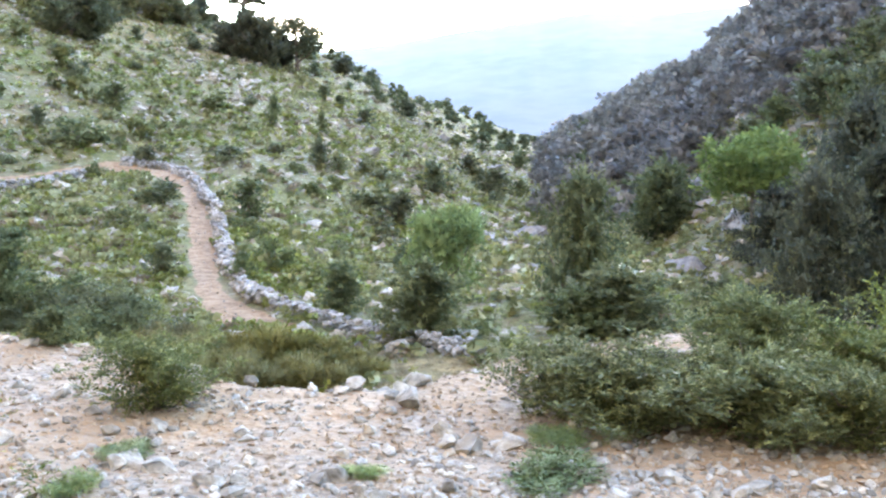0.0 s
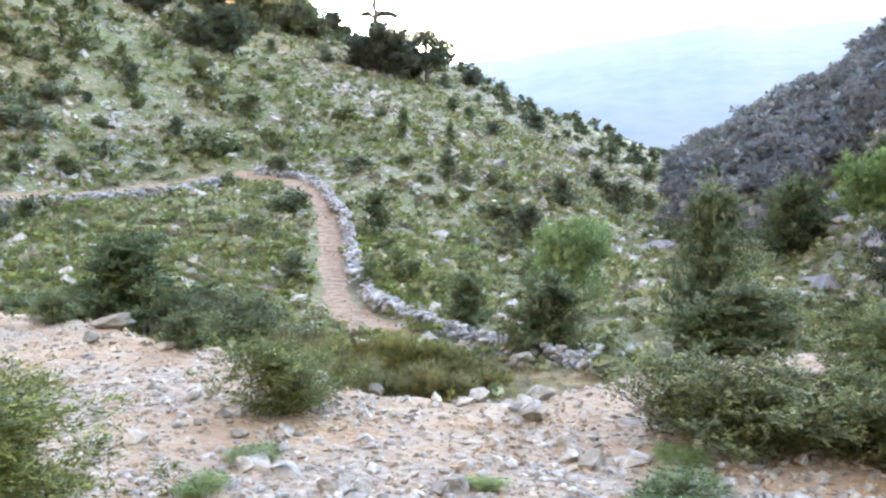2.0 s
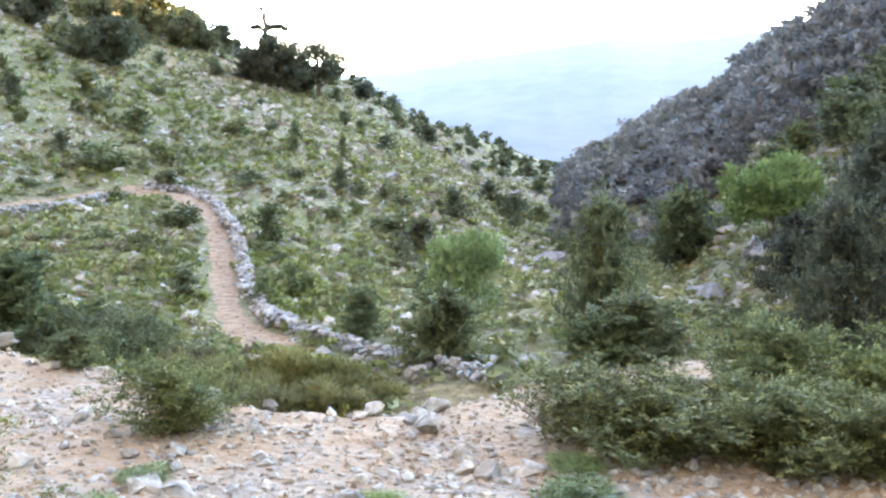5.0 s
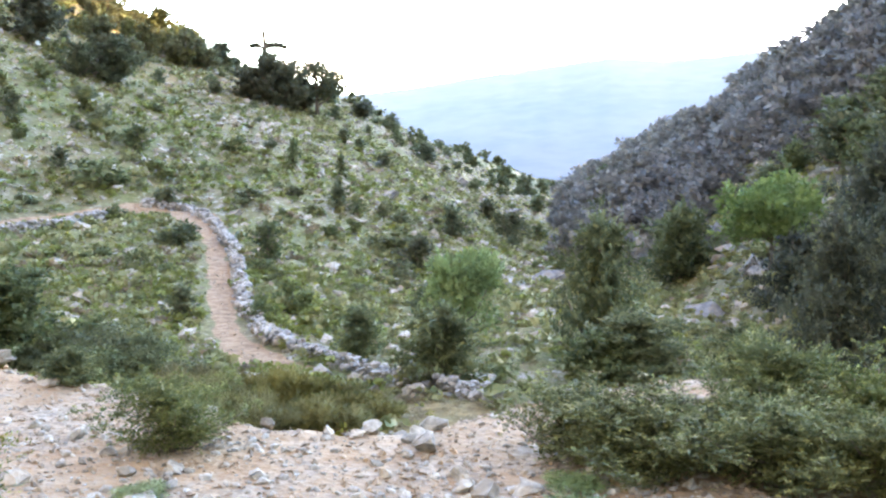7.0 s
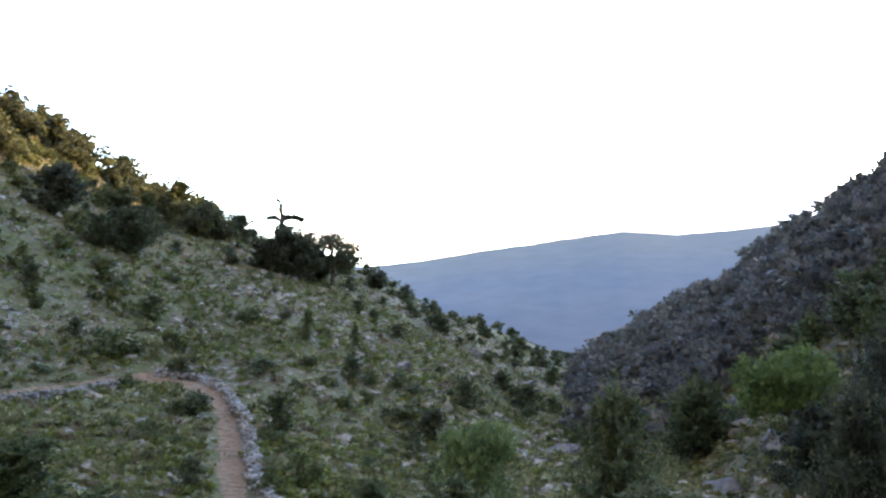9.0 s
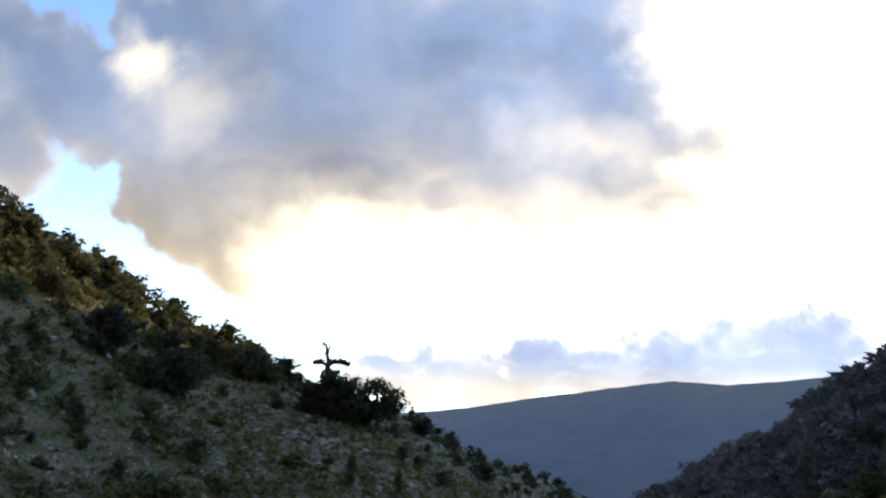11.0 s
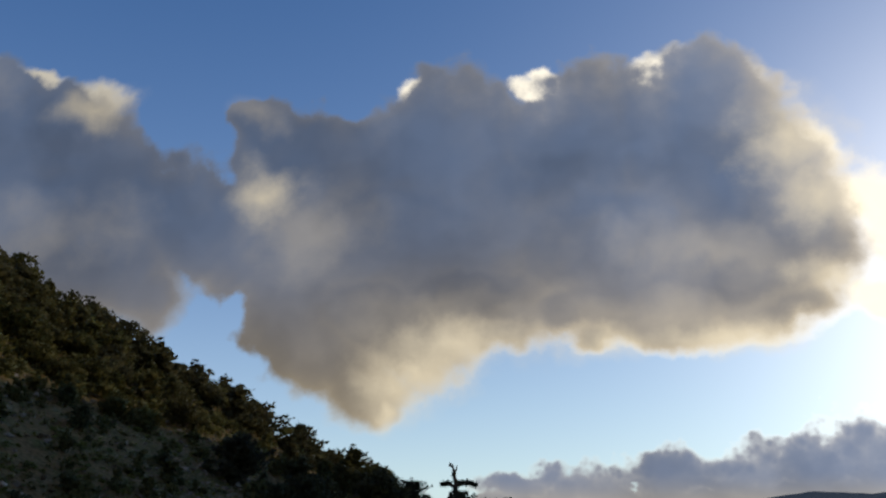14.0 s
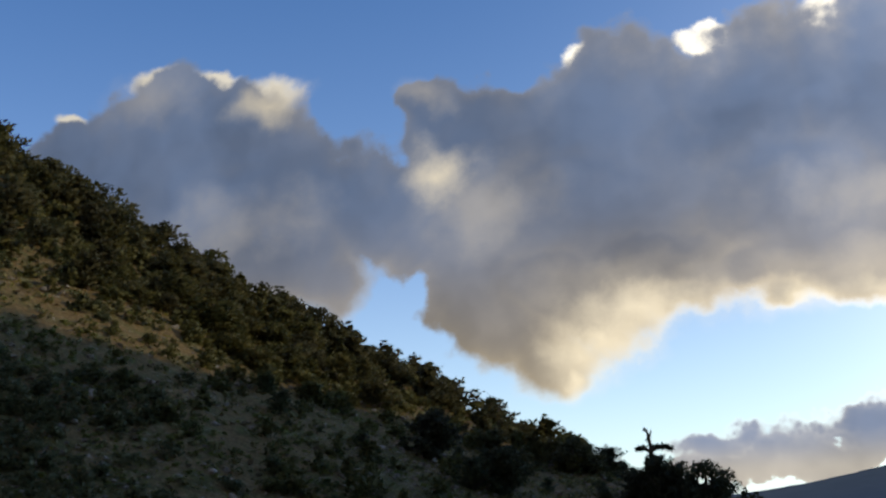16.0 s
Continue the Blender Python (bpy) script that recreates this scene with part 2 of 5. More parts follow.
LIMESTONE = rock_material("grey_limestone", (0.21, 0.197, 0.172), (0.50, 0.455, 0.38), (0.34, 0.262, 0.175))
BOULDER_STONE = rock_material("weathered_limestone", (0.13, 0.13, 0.132), (0.40, 0.39, 0.375), (0.24, 0.205, 0.16), 2.2)
WALL_STONE = rock_material("grey_wall_limestone", (0.18, 0.175, 0.168), (0.43, 0.415, 0.39), (0.30, 0.265, 0.22))
ROAD_STONE = rock_material("pale_road_stone", (0.225, 0.172, 0.125), (0.45, 0.365, 0.275), (0.40, 0.275, 0.17))
JUNIPER = leaf_material("juniper_green", (0.068, 0.090, 0.050), (0.19, 0.22, 0.105), (0.28, 0.30, 0.13))
NEAR_JUNIPER = leaf_material("young_juniper_green", (0.055, 0.070, 0.025), (0.215, 0.245, 0.078), (0.46, 0.48, 0.15), 0.35, 0.2, 5.0)
OAK = leaf_material("kermes_oak_green", (0.082, 0.104, 0.052), (0.24, 0.265, 0.12), (0.22, 0.24, 0.12))
PINE = leaf_material("bright_pine_green", (0.115, 0.182, 0.062), (0.27, 0.375, 0.13), (0.36, 0.46, 0.16), 0.4)
# dark pine green copied lighter for the crest: brightness put into the colour
LIFTED_PINE = leaf_material("dark_pine_green_lifted", (0.062, 0.074, 0.050), (0.155, 0.172, 0.098), (0.2, 0.22, 0.12), 0.35, 0.18)
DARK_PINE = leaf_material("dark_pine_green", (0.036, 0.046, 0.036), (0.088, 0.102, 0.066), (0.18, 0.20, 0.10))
# distance haze painted in: the wood's green is greyed and lightened
HAZED_WOOD_SCRUB = leaf_material("far_wood_hazed_green", (0.12, 0.121, 0.12), (0.22, 0.216, 0.195), (0.2, 0.2, 0.14), 0.35, 0.06)
BROWN_SCRUB = leaf_material("brown_broom", (0.125, 0.122, 0.048), (0.30, 0.275, 0.105), (0.33, 0.30, 0.14))
HERB = leaf_material("low_herb_green", (0.14, 0.155, 0.048), (0.35, 0.36, 0.115), (0.3, 0.32, 0.12))
SPURGE = leaf_material("spurge_green", (0.17, 0.22, 0.095), (0.36, 0.44, 0.20), (0.38, 0.46, 0.22))
HILL_SCRUB = leaf_material("olive_hill_scrub", (0.066, 0.072, 0.034), (0.205, 0.20, 0.082), (0.32, 0.30, 0.13), 0.4, 0.16)
MEADOW = leaf_material("meadow_grass_green", (0.15, 0.175, 0.062), (0.31, 0.335, 0.13), (0.3, 0.32, 0.14))
STRAW = leaf_material("straw_grass", (0.22, 0.175, 0.085), (0.40, 0.33, 0.17), (0.4, 0.34, 0.18))
YELLOW_HERB = leaf_material("yellow_green_cushion", (0.19, 0.22, 0.045), (0.42, 0.46, 0.11), (0.4, 0.42, 0.12))
BROWN_HERB = leaf_material("dry_brown_cushion", (0.15, 0.115, 0.070), (0.32, 0.25, 0.15), (0.3, 0.25, 0.15))
GREY_HERB = leaf_material("grey_green_cushion", (0.19, 0.20, 0.085), (0.43, 0.44, 0.19), (0.28, 0.3, 0.17))
ROOF, g, bsdf, _ = material("clay_roof", 0.9)
g.put(bsdf.inputs["Base Color"], g.mix(g.noise(object_place(g), 0.4, 3.0)[0], (0.30, 0.14, 0.09), (0.42, 0.24, 0.16)))
PLASTER, g, bsdf, _ = material("white_plaster", 0.9)
g.put(bsdf.inputs["Base Color"], g.mix(g.noise(object_place(g), 0.3, 3.0)[0], (0.66, 0.65, 0.62), (0.82, 0.81, 0.79)))

BARK, g, bsdf, _ = material("grey_brown_bark", 0.95)
g.put(bsdf.inputs["Base Color"], g.mix(g.span(g.noise(object_place(g), 14.0, 5.0)[0], 0.3, 0.7), (0.085, 0.065, 0.05), (0.24, 0.20, 0.165)))
bump(g, bsdf, g.noise(object_place(g), 30.0, 4.0)[0], 0.8, 0.02)

# the ground: gravel on the road, herbs and limestone on the slopes, needles in the wood, tan earth on the path
SOIL, g, bsdf, _ = material("hillside_ground", 0.95)
at = object_place(g)
broad, middle, small = g.noise(at, 0.05, 4.0)[0], g.noise(at, 0.45, 5.0, 0.6)[0], g.noise(at, 2.6, 6.0, 0.65)[0]
green = g.mix(g.span(small, 0.35, 0.68), (0.082, 0.090, 0.033), (0.19, 0.192, 0.076))
dry = g.mix(g.span(small, 0.3, 0.7), (0.125, 0.105, 0.058), (0.245, 0.21, 0.12))
herbs = g.mix(g.span(g.m("ADD", g.m("MULTIPLY", middle, 0.7), g.m("MULTIPLY", broad, 0.3)), 0.42, 0.62), green, dry)
stony = g.span(g.m("ADD", g.m("MULTIPLY", g.noise(at, 1.3, 6.0, 0.75)[0], 0.75), g.m("MULTIPLY", broad, 0.25)), 0.55, 0.63)
slope_colour = g.mix(g.m("MULTIPLY", stony, 0.8), herbs, g.mix(g.span(small, 0.35, 0.65), (0.22, 0.215, 0.20), (0.42, 0.41, 0.39)))
grit = g.voronoi(at, 16.0, "F1", "Color")
grit_tone = g.node("ShaderNodeSeparateColor")
g.put(grit_tone.inputs[0], grit)
pebbles = g.mix(grit_tone.outputs[0], (0.20, 0.16, 0.118), (0.385, 0.315, 0.24))
earth = g.mix(g.span(small, 0.3, 0.7), (0.285, 0.185, 0.108), (0.395, 0.288, 0.188))
road_colour = g.mix(g.span(g.m("ADD", g.m("MULTIPLY", middle, 0.6), g.m("MULTIPLY", small, 0.4)), 0.45, 0.60), earth, pebbles)
path_colour = g.mix(g.span(small, 0.35, 0.65), (0.21, 0.13, 0.075), (0.35, 0.24, 0.15))
wood_colour = g.mix(g.span(middle, 0.35, 0.65), (0.085, 0.085, 0.062), (0.18, 0.175, 0.12))


def zone(name):
    return g.node("ShaderNodeAttribute", attribute_name=name).outputs["Fac"]


# warm evening tone put into the upper slope's colour; real straw below the road
straw_and_sunlight = g.mix(g.span(small, 0.3, 0.7), (0.14, 0.10, 0.048), (0.29, 0.215, 0.10))
slope_colour = g.mix(g.m("MULTIPLY", zone("straw_and_sunlight"), g.span(middle, 0.3, 0.6)), slope_colour, straw_and_sunlight)
ground_colour = g.mix(zone("wood"), slope_colour, wood_colour)
ground_colour = g.mix(g.span(g.m("ADD", zone("path"), g.m("MULTIPLY", g.m("SUBTRACT", small, 0.5), 0.5)), 0.4, 0.6), ground_colour, path_colour)
ground_colour = g.mix(g.span(g.m("ADD", zone("road"), g.m("MULTIPLY", g.m("SUBTRACT", small, 0.5), 0.4)), 0.4, 0.6), ground_colour, road_colour)
g.put(bsdf.inputs["Base Color"], ground_colour)
bump(g, bsdf, g.m("ADD", g.m("MULTIPLY", small, 1.0), g.m("MULTIPLY", g.voronoi(at, 12.0), 0.5)), 0.7, 0.08)

# far range: bluish haze is painted in as emission, paler towards the crest
RANGE, g, bsdf, out = material("mountain_painted_haze", 1.0)
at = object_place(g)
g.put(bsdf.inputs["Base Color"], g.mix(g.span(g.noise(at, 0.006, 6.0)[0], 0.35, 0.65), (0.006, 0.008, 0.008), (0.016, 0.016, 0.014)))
haze_glow = g.node("ShaderNodeEmission")
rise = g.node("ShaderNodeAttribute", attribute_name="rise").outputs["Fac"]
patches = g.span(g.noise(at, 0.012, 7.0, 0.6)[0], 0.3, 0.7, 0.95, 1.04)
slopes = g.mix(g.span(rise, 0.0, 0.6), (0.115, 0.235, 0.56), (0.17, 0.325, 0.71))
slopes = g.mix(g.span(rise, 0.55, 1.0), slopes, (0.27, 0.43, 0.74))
g.put(haze_glow.inputs[0], g.vm("SCALE", slopes, scale=patches))
haze_glow.inputs[1].default_value = 0.335
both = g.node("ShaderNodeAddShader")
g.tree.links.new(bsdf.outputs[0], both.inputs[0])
g.tree.links.new(haze_glow.outputs[0], both.inputs[1])
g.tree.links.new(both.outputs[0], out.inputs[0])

# ---- the land ----
# -- land: heights of the ground, in metres below or above the eye --
EDGE_AZ = (-180, -75, -20, -10, -4.4, -1.3, 2.4, 6, 11, 16, 19, 23, 28, 33, 75, 180)
EDGE_R = (9, 16, 14.5, 13, 12, 11.3, 10.6, 10.75, 11.1, 12.7, 13.2, 14.8, 16.2, 18.1, 24, 9)


def lattice(ix, iy, seed):
    n = (ix * 374761393 + iy * 668265263 + seed * 974634777) & 0xFFFFFFFF
    n = ((n ^ (n >> 13)) * 1274126177) & 0xFFFFFFFF
    return ((n ^ (n >> 16)) & 0xFFFF) / 32767.5 - 1.0


def value_noise(x, y, seed=0):
    x, y = np.asarray(x, float), np.asarray(y, float)
    ix, iy = np.floor(x).astype(np.int64), np.floor(y).astype(np.int64)
    fx, fy = x - ix, y - iy
    fx, fy = fx * fx * (3 - 2 * fx), fy * fy * (3 - 2 * fy)
    a, b = lattice(ix, iy, seed), lattice(ix + 1, iy, seed)
    c, d = lattice(ix, iy + 1, seed), lattice(ix + 1, iy + 1, seed)
    return (a * (1 - fx) + b * fx) * (1 - fy) + (c * (1 - fx) + d * fx) * fy


def fractal(x, y, octaves=4, seed=0):
    total, amp = 0.0, 1.0
    for k in range(octaves):
        total = total + amp * value_noise(x * 2 ** k, y * 2 ** k, seed + k)
        amp *= 0.5
    return total / 1.9


def ease(t):
    t = np.clip(t, 0, 1)
    return t * t * (3 - 2 * t)


def road_edge(az):
    return np.interp(az, EDGE_AZ, EDGE_R)


def valley_floor(az, r):
    """The gully below the road: a bench towards the path, a channel that falls away ahead."""
    bench = np.interp(r, (20, 28, 35, 46, 58, 72, 120, 400), (-7.0, -7.7, -7.9, -7.7, -7.3, -6.6, -6.0, -40))
    channel = np.interp(r, (20, 26, 33, 50, 85, 180, 230, 300, 600, 1500, 5000), (-6.6, -7.3, -8.0, -9.0, -12.0, -16.0, -19.5, -32, -85, -165, -190))
    w = ease((az - 3) / 7)
    return bench * w + channel * (1 - w)


def hill(az, r, foot_az, foot_r, crest_az, crest_el, crest_dist, bulge, fall=0.45):
    foot = np.interp(az, foot_az, foot_r)
    rc = np.interp(az, crest_az, crest_dist)
    zc = rc * np.tan(np.radians(np.interp(az, crest_az, crest_el)))
    zf = valley_floor(az, foot)
    t = np.clip((r - foot) / (rc - foot), 0, 1.0)
    face = zf + (zc - zf) * (t + bulge * t * (1 - t))
    over = np.maximum(r - rc, 0)
    z = np.where(r > rc, zc - fall * over * over / (over + 25), face)
    return np.where(r < foot, -1e3, z)


def land(x, y):
    x, y = np.asarray(x, float), np.asarray(y, float)
    r = np.hypot(x, y)
    az = np.degrees(np.arctan2(-x, y))
    edge = road_edge(az)
    # bank under the eye, road, shoulder
    near = -1.65 - 1.35 * ease((r - 0.8) / 6.0)
    drop = np.clip((r - edge) / 10.0, 0, 1)
    floor = valley_floor(az, np.maximum(r, edge + 10))
    z = np.where(r < edge, near, -3.0 + (floor + 3.0) * (1 - (1 - drop) ** 1.8))
    left = hill(az, r, (-7, -6, -4, 0, 5, 12, 20, 30, 60, 120), (170, 150, 85, 60, 60, 76, 74, 66, 60, 60),
                (-9, -6.2, -4, -1.8, 0.1, 2.3, 3.9, 5.5, 8.2, 14.4, 18.6, 24, 29.4, 34.8, 40, 60, 90, 120),
                (-9, -4.4, -3.6, -2.85, -2.15, -1.45, -0.5, 0.2, 1.0, 2.9, 5.3, 8.3, 11.1, 14.5, 17.3, 24, 24, 12),
                (235, 230, 215, 200, 180, 160, 152, 150, 150, 150, 150, 150, 150, 150, 150, 150, 150, 150), 0.0)
    # the unseen crest past -21 degrees is raised to shade the valley and slope
    right = hill(az, r, (-120, -60, -30, -20, -15, -12, -8, -5), (30, 28, 30, 36, 45, 55, 75, 130),
                 (-120, -80, -60, -45, -35, -28, -19, -15, -11.5, -8, -5, -4.2, -2),
                 (14, 24, 27, 27, 23, 15, 4.6, 2.1, -0.5, -2.2, -4.3, -4.9, -9),
                 (200, 215, 215, 205, 185, 160, 130, 150, 180, 215, 250, 260, 270), 0.12, np.interp(az, (-27, -22), (0.1, 0.45)))
    z = np.maximum(z, np.maximum(left, right))
    back = ease((np.abs(az) - 95) / 50)
    z = z * (1 - back) + back * (-1.65 + 0.42 * np.minimum(r, 160) - 0.3 * np.maximum(r - 160, 0))
    # roughness: fine on the road, coarser on the slopes
    off = ease((r - edge) / 8)
    z = z + (1 - off) * (0.05 * fractal(x * 0.9, y * 0.9, 4, 3) * ease((r - 2) / 4))
    z = z + off * (0.26 * fractal(x / 3.0, y / 3.0, 4, 11) + 0.11 * fractal(x / 0.9, y / 0.9, 2, 23) * (r < 200) + ease((r - 40) / 60) * 0.55 * fractal(x / 14.0, y / 14.0, 3, 17))
    far = ease((r - 700) / 500)
    return z * (1 - far) + far * np.interp(r, (700, 1500, 5000), (-130, -168, -190))


def land_z(x, y):
    return float(land(np.array([x]), np.array([y]))[0])
# -- end of land --

TRAIL = ((-5.35, 34.94), (-6.32, 36.15), (-7.18, 37.93), (-8.10, 40.29), (-9.43, 45.99), (-11.15, 54.01), (-13.77, 64.73), (-15.04, 68.47), (-16.80, 72.62), (-20.39, 73.08), (-23.48, 69.51), (-26.21, 66.12), (-29.67, 61.96), (-32.46, 55.77), (-34.98, 53.55))
WALL_LINE = ((0.95, 29.43), (-0.37, 31.65), (-1.69, 33.16), (-4.06, 35.62), (-6.23, 38.35), (-8.31, 44.73), (-10.93, 57.01), (-14.25, 67.83), (-17.17, 74.25), (-20.14, 74.15))
LOW_WALL_LINE = ((-20.73, 70.04), (-22.22, 65.79), (-24.58, 61.99), (-27.86, 58.16), (-30.00, 55.98), (-31.95, 53.79))


def resample(line, step):
    p = np.array(line)
    s = np.concatenate([[0], np.cumsum(np.hypot(*np.diff(p, axis=0).T))])
    q = np.arange(0, s[-1], step)
    return np.stack([np.interp(q, s, p[:, 0]), np.interp(q, s, p[:, 1])], -1)


def distance_to(line, x, y):
    x, y = np.asarray(x, float), np.asarray(y, float)
    best = np.full(np.shape(x), 1e9)
    p = np.array(line)
    close = (x > p[:, 0].min() - 4) & (x < p[:, 0].max() + 4) & (y > p[:, 1].min() - 4) & (y < p[:, 1].max() + 4)
    cx, cy, near = x[close], y[close], best[close]
    for px, py in resample(line, 0.2):
        near = np.minimum(near, np.hypot(cx - px, cy - py))
    best[close] = near
    return best


def mesh_object(name, verts, faces, mat, smooth=False):
    me = bpy.data.meshes.new(name)
    me.from_pydata([tuple(p) for p in verts], [], [tuple(f) for f in faces])
    me.materials.append(mat)
    if smooth:
        me.polygons.foreach_set("use_smooth", [True] * len(me.polygons))
    return new(name, me)


def make_ground():
    azs = np.concatenate([np.arange(-180, -24, 2.0), np.arange(-24, 46, 0.33), np.arange(46, 180, 2.0)])
    rs = np.concatenate([[0.25], np.geomspace(0.6, 6, 20), np.geomspace(6.2, 22, 60), np.geomspace(22.2, 170, 260), np.geomspace(172, 420, 50), np.geomspace(440, 4900, 26)])
    A, Rr = np.meshgrid(np.radians(azs), rs)
    x, y = -np.sin(A) * Rr, np.cos(A) * Rr
    z = land(x, y)
    n, k = len(azs), len(rs)
    trodden = 1 - ease((distance_to(TRAIL, x, y) - 0.5) / 0.8)
    z = z - trodden * (Rr > 25) * (0.11 * fractal(x / 0.9, y / 0.9, 2, 23) + 0.26 * fractal(x / 3.0, y / 3.0, 4, 11))
    verts = np.stack([x, y, z], -1).reshape(-1, 3)
    i, j = np.meshgrid(np.arange(k - 1), np.arange(n), indexing="ij")
    a, b = i * n + j, i * n + (j + 1) % n
    faces = np.stack([a, b, b + n, a + n], -1).reshape(-1, 4)[:, ::-1]
    verts = np.vstack([verts, [(0, 0, land_z(0, 0.1))]])
    hub = [(len(verts) - 1, q, (q + 1) % n)[::-1] for q in range(n)]
    ob = mesh_object("ground", verts, [tuple(f) for f in faces.tolist()] + hub, SOIL, True)
    X, Y = verts[:, 0], verts[:, 1]
    r, az = np.hypot(X, Y), np.degrees(np.arctan2(-X, Y))
    edge = road_edge(az)
    road = ease((edge + 0.6 - r) / 0.8) * ease((Y + 3.5 + 1.6 * fractal(X / 3, Y / 3, 3, 63)) / 1.5)
    path = 1 - ease((distance_to(TRAIL, X, Y) - 0.22 - 0.75 * ease((r - 64) / 6) - 0.4 * ease((41 - r) / 5) - 0.3 * fractal(X * 0.8, Y * 0.8, 3, 61)) / 0.55)
    wood = ease((-az - 9 + 4 * fractal(X / 12, Y / 12, 3, 5)) / 4) * ease((r - 44) / 14)
    # last zone: painted evening warmth on the upper slope, real straw in the ellipse
    for key, values in (("road", road), ("path", path), ("wood", wood), ("straw_and_sunlight", np.maximum(np.maximum(ease((az - 6) / 8) * ease((r - 100) / 25), ease((az - 21) / 6) * ease((r - 76) / 14)), ease((3.2 - np.hypot((X + 0.4) / 1.5, Y - 27.5)) / 1.2)))):
        ob.data.attributes.new(key, "FLOAT", "POINT").data.foreach_set("value", values.astype(np.float32))
    return tagged(ob, "stony mountain hillside with herbs, gravel road and gully", "ground", kind="structure")


make_ground()


def make_range():
    """The far range across the wide valley."""
    azs = np.arange(-60, 60.1, 0.3)
    steps = np.linspace(0, 1, 70)
    crest = np.interp(azs, (-60, -30, -14.8, -9.6, -7, -2.1, 2.3, 5.5, 20, 60), (3.2, 3.0, 2.62, 2.15, 2.28, 1.6, 0.85, 0.5, 0.2, 0.6))
    crest = crest + 0.07 * fractal(azs * 0.45, azs * 0, 4, 31) + 0.03 * fractal(azs * 2.2, azs * 0, 3, 37)
    verts, faces, rises = [], [], []
    top = 4400 * np.tan(np.radians(crest))
    for s in steps:
        rr = 900 + 3500 * s
        q = np.clip((rr - 2700) / 1700, 0, 1)
        floor = np.interp(rr, (900, 1500, 2700), (-136, -164, -181))
        z = floor + (top - floor) * q ** 1.1 + (q * (1 - q)) * 34 * fractal(azs * 0.35 + 2 * q, azs * 0 + 5 * q, 4, 41)
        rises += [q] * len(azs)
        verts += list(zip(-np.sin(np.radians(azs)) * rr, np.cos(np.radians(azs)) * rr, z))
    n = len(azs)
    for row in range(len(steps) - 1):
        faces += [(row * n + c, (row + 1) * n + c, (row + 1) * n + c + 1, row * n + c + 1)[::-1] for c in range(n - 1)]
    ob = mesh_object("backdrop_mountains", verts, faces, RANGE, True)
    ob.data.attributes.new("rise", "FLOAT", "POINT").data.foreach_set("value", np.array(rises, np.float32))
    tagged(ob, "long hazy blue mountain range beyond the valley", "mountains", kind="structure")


make_range()

# ---- plants ----
rng = np.random.default_rng(5)


def unit(v):
    return v / np.maximum(np.linalg.norm(v, axis=-1, keepdims=True), 1e-9)


def lumps_to_leaves(seed, lumps, count, size, thin=0.45, inner=0.35, lift=0.25):
    """Leaf sprays over heaps (x, y, z, half width, half height): each spray is a bent kite of two triangles."""
    r = np.random.default_rng(seed)
    L = np.array(lumps, float)
    weight = L[:, 3] ** 1.4 * L[:, 4] ** 0.8
    which = r.choice(len(L), count, p=weight / weight.sum())
    d = unit(r.normal(size=(count, 3)))
    depth = 1 - inner * r.random(count) ** 1.6
    wob = 1 + 0.16 * np.sin(5 * d[:, 0] + which) * np.cos(4 * d[:, 1] + 2 * which) + 0.1 * r.normal(size=count)
    c = L[which, :3] + d * (depth * wob)[:, None] * L[which][:, [3, 3, 4]]
    along = unit(d + 0.7 * r.normal(size=(count, 3)) + (0, 0, lift))
    side = unit(np.cross(along, r.normal(size=(count, 3))))
    up = np.cross(along, side)
    ln = size * (0.6 + 0.8 * r.random(count))[:, None]
    w = ln * thin
    verts = np.stack([c - along * ln * 0.4, c + side * w * 0.5 + up * w * 0.15, c + along * ln * 0.6, c - side * w * 0.5 + up * w * 0.15], 1)
    verts[:, :, 2] = np.maximum(verts[:, :, 2], 0.01)
    verts = face_out(verts, d)
    idx = np.arange(count)[:, None] * 4
    faces = np.concatenate([idx + (0, 1, 2), idx + (0, 2, 3)])
    return verts.reshape(-1, 3), faces, np.repeat(unit(d * (1, 1, 0.9) + (0, 0, 0.15)), 4, axis=0)


def face_out(quads, out):
    """Turn each leaf so that its upper side looks out of the crown."""
    turned = np.einsum("ij,ij->i", np.cross(quads[:, 1] - quads[:, 0], quads[:, 2] - quads[:, 0]), out) < 0
    quads[turned] = quads[turned][:, [0, 3, 2, 1]]
    return quads


def soften(me, normals, share=0.65):
    """Leaves of a clump catch the light together: their normals lean towards the clump's own."""
    own = np.empty(len(me.vertices) * 3, np.float32)
    me.vertex_normals.foreach_get("vector", own)
    me.polygons.foreach_set("use_smooth", [True] * len(me.polygons))
    mixed = unit(own.reshape(-1, 3) * (1 - share) + normals * share)
    me.normals_split_custom_set_from_vertices(mixed.tolist())


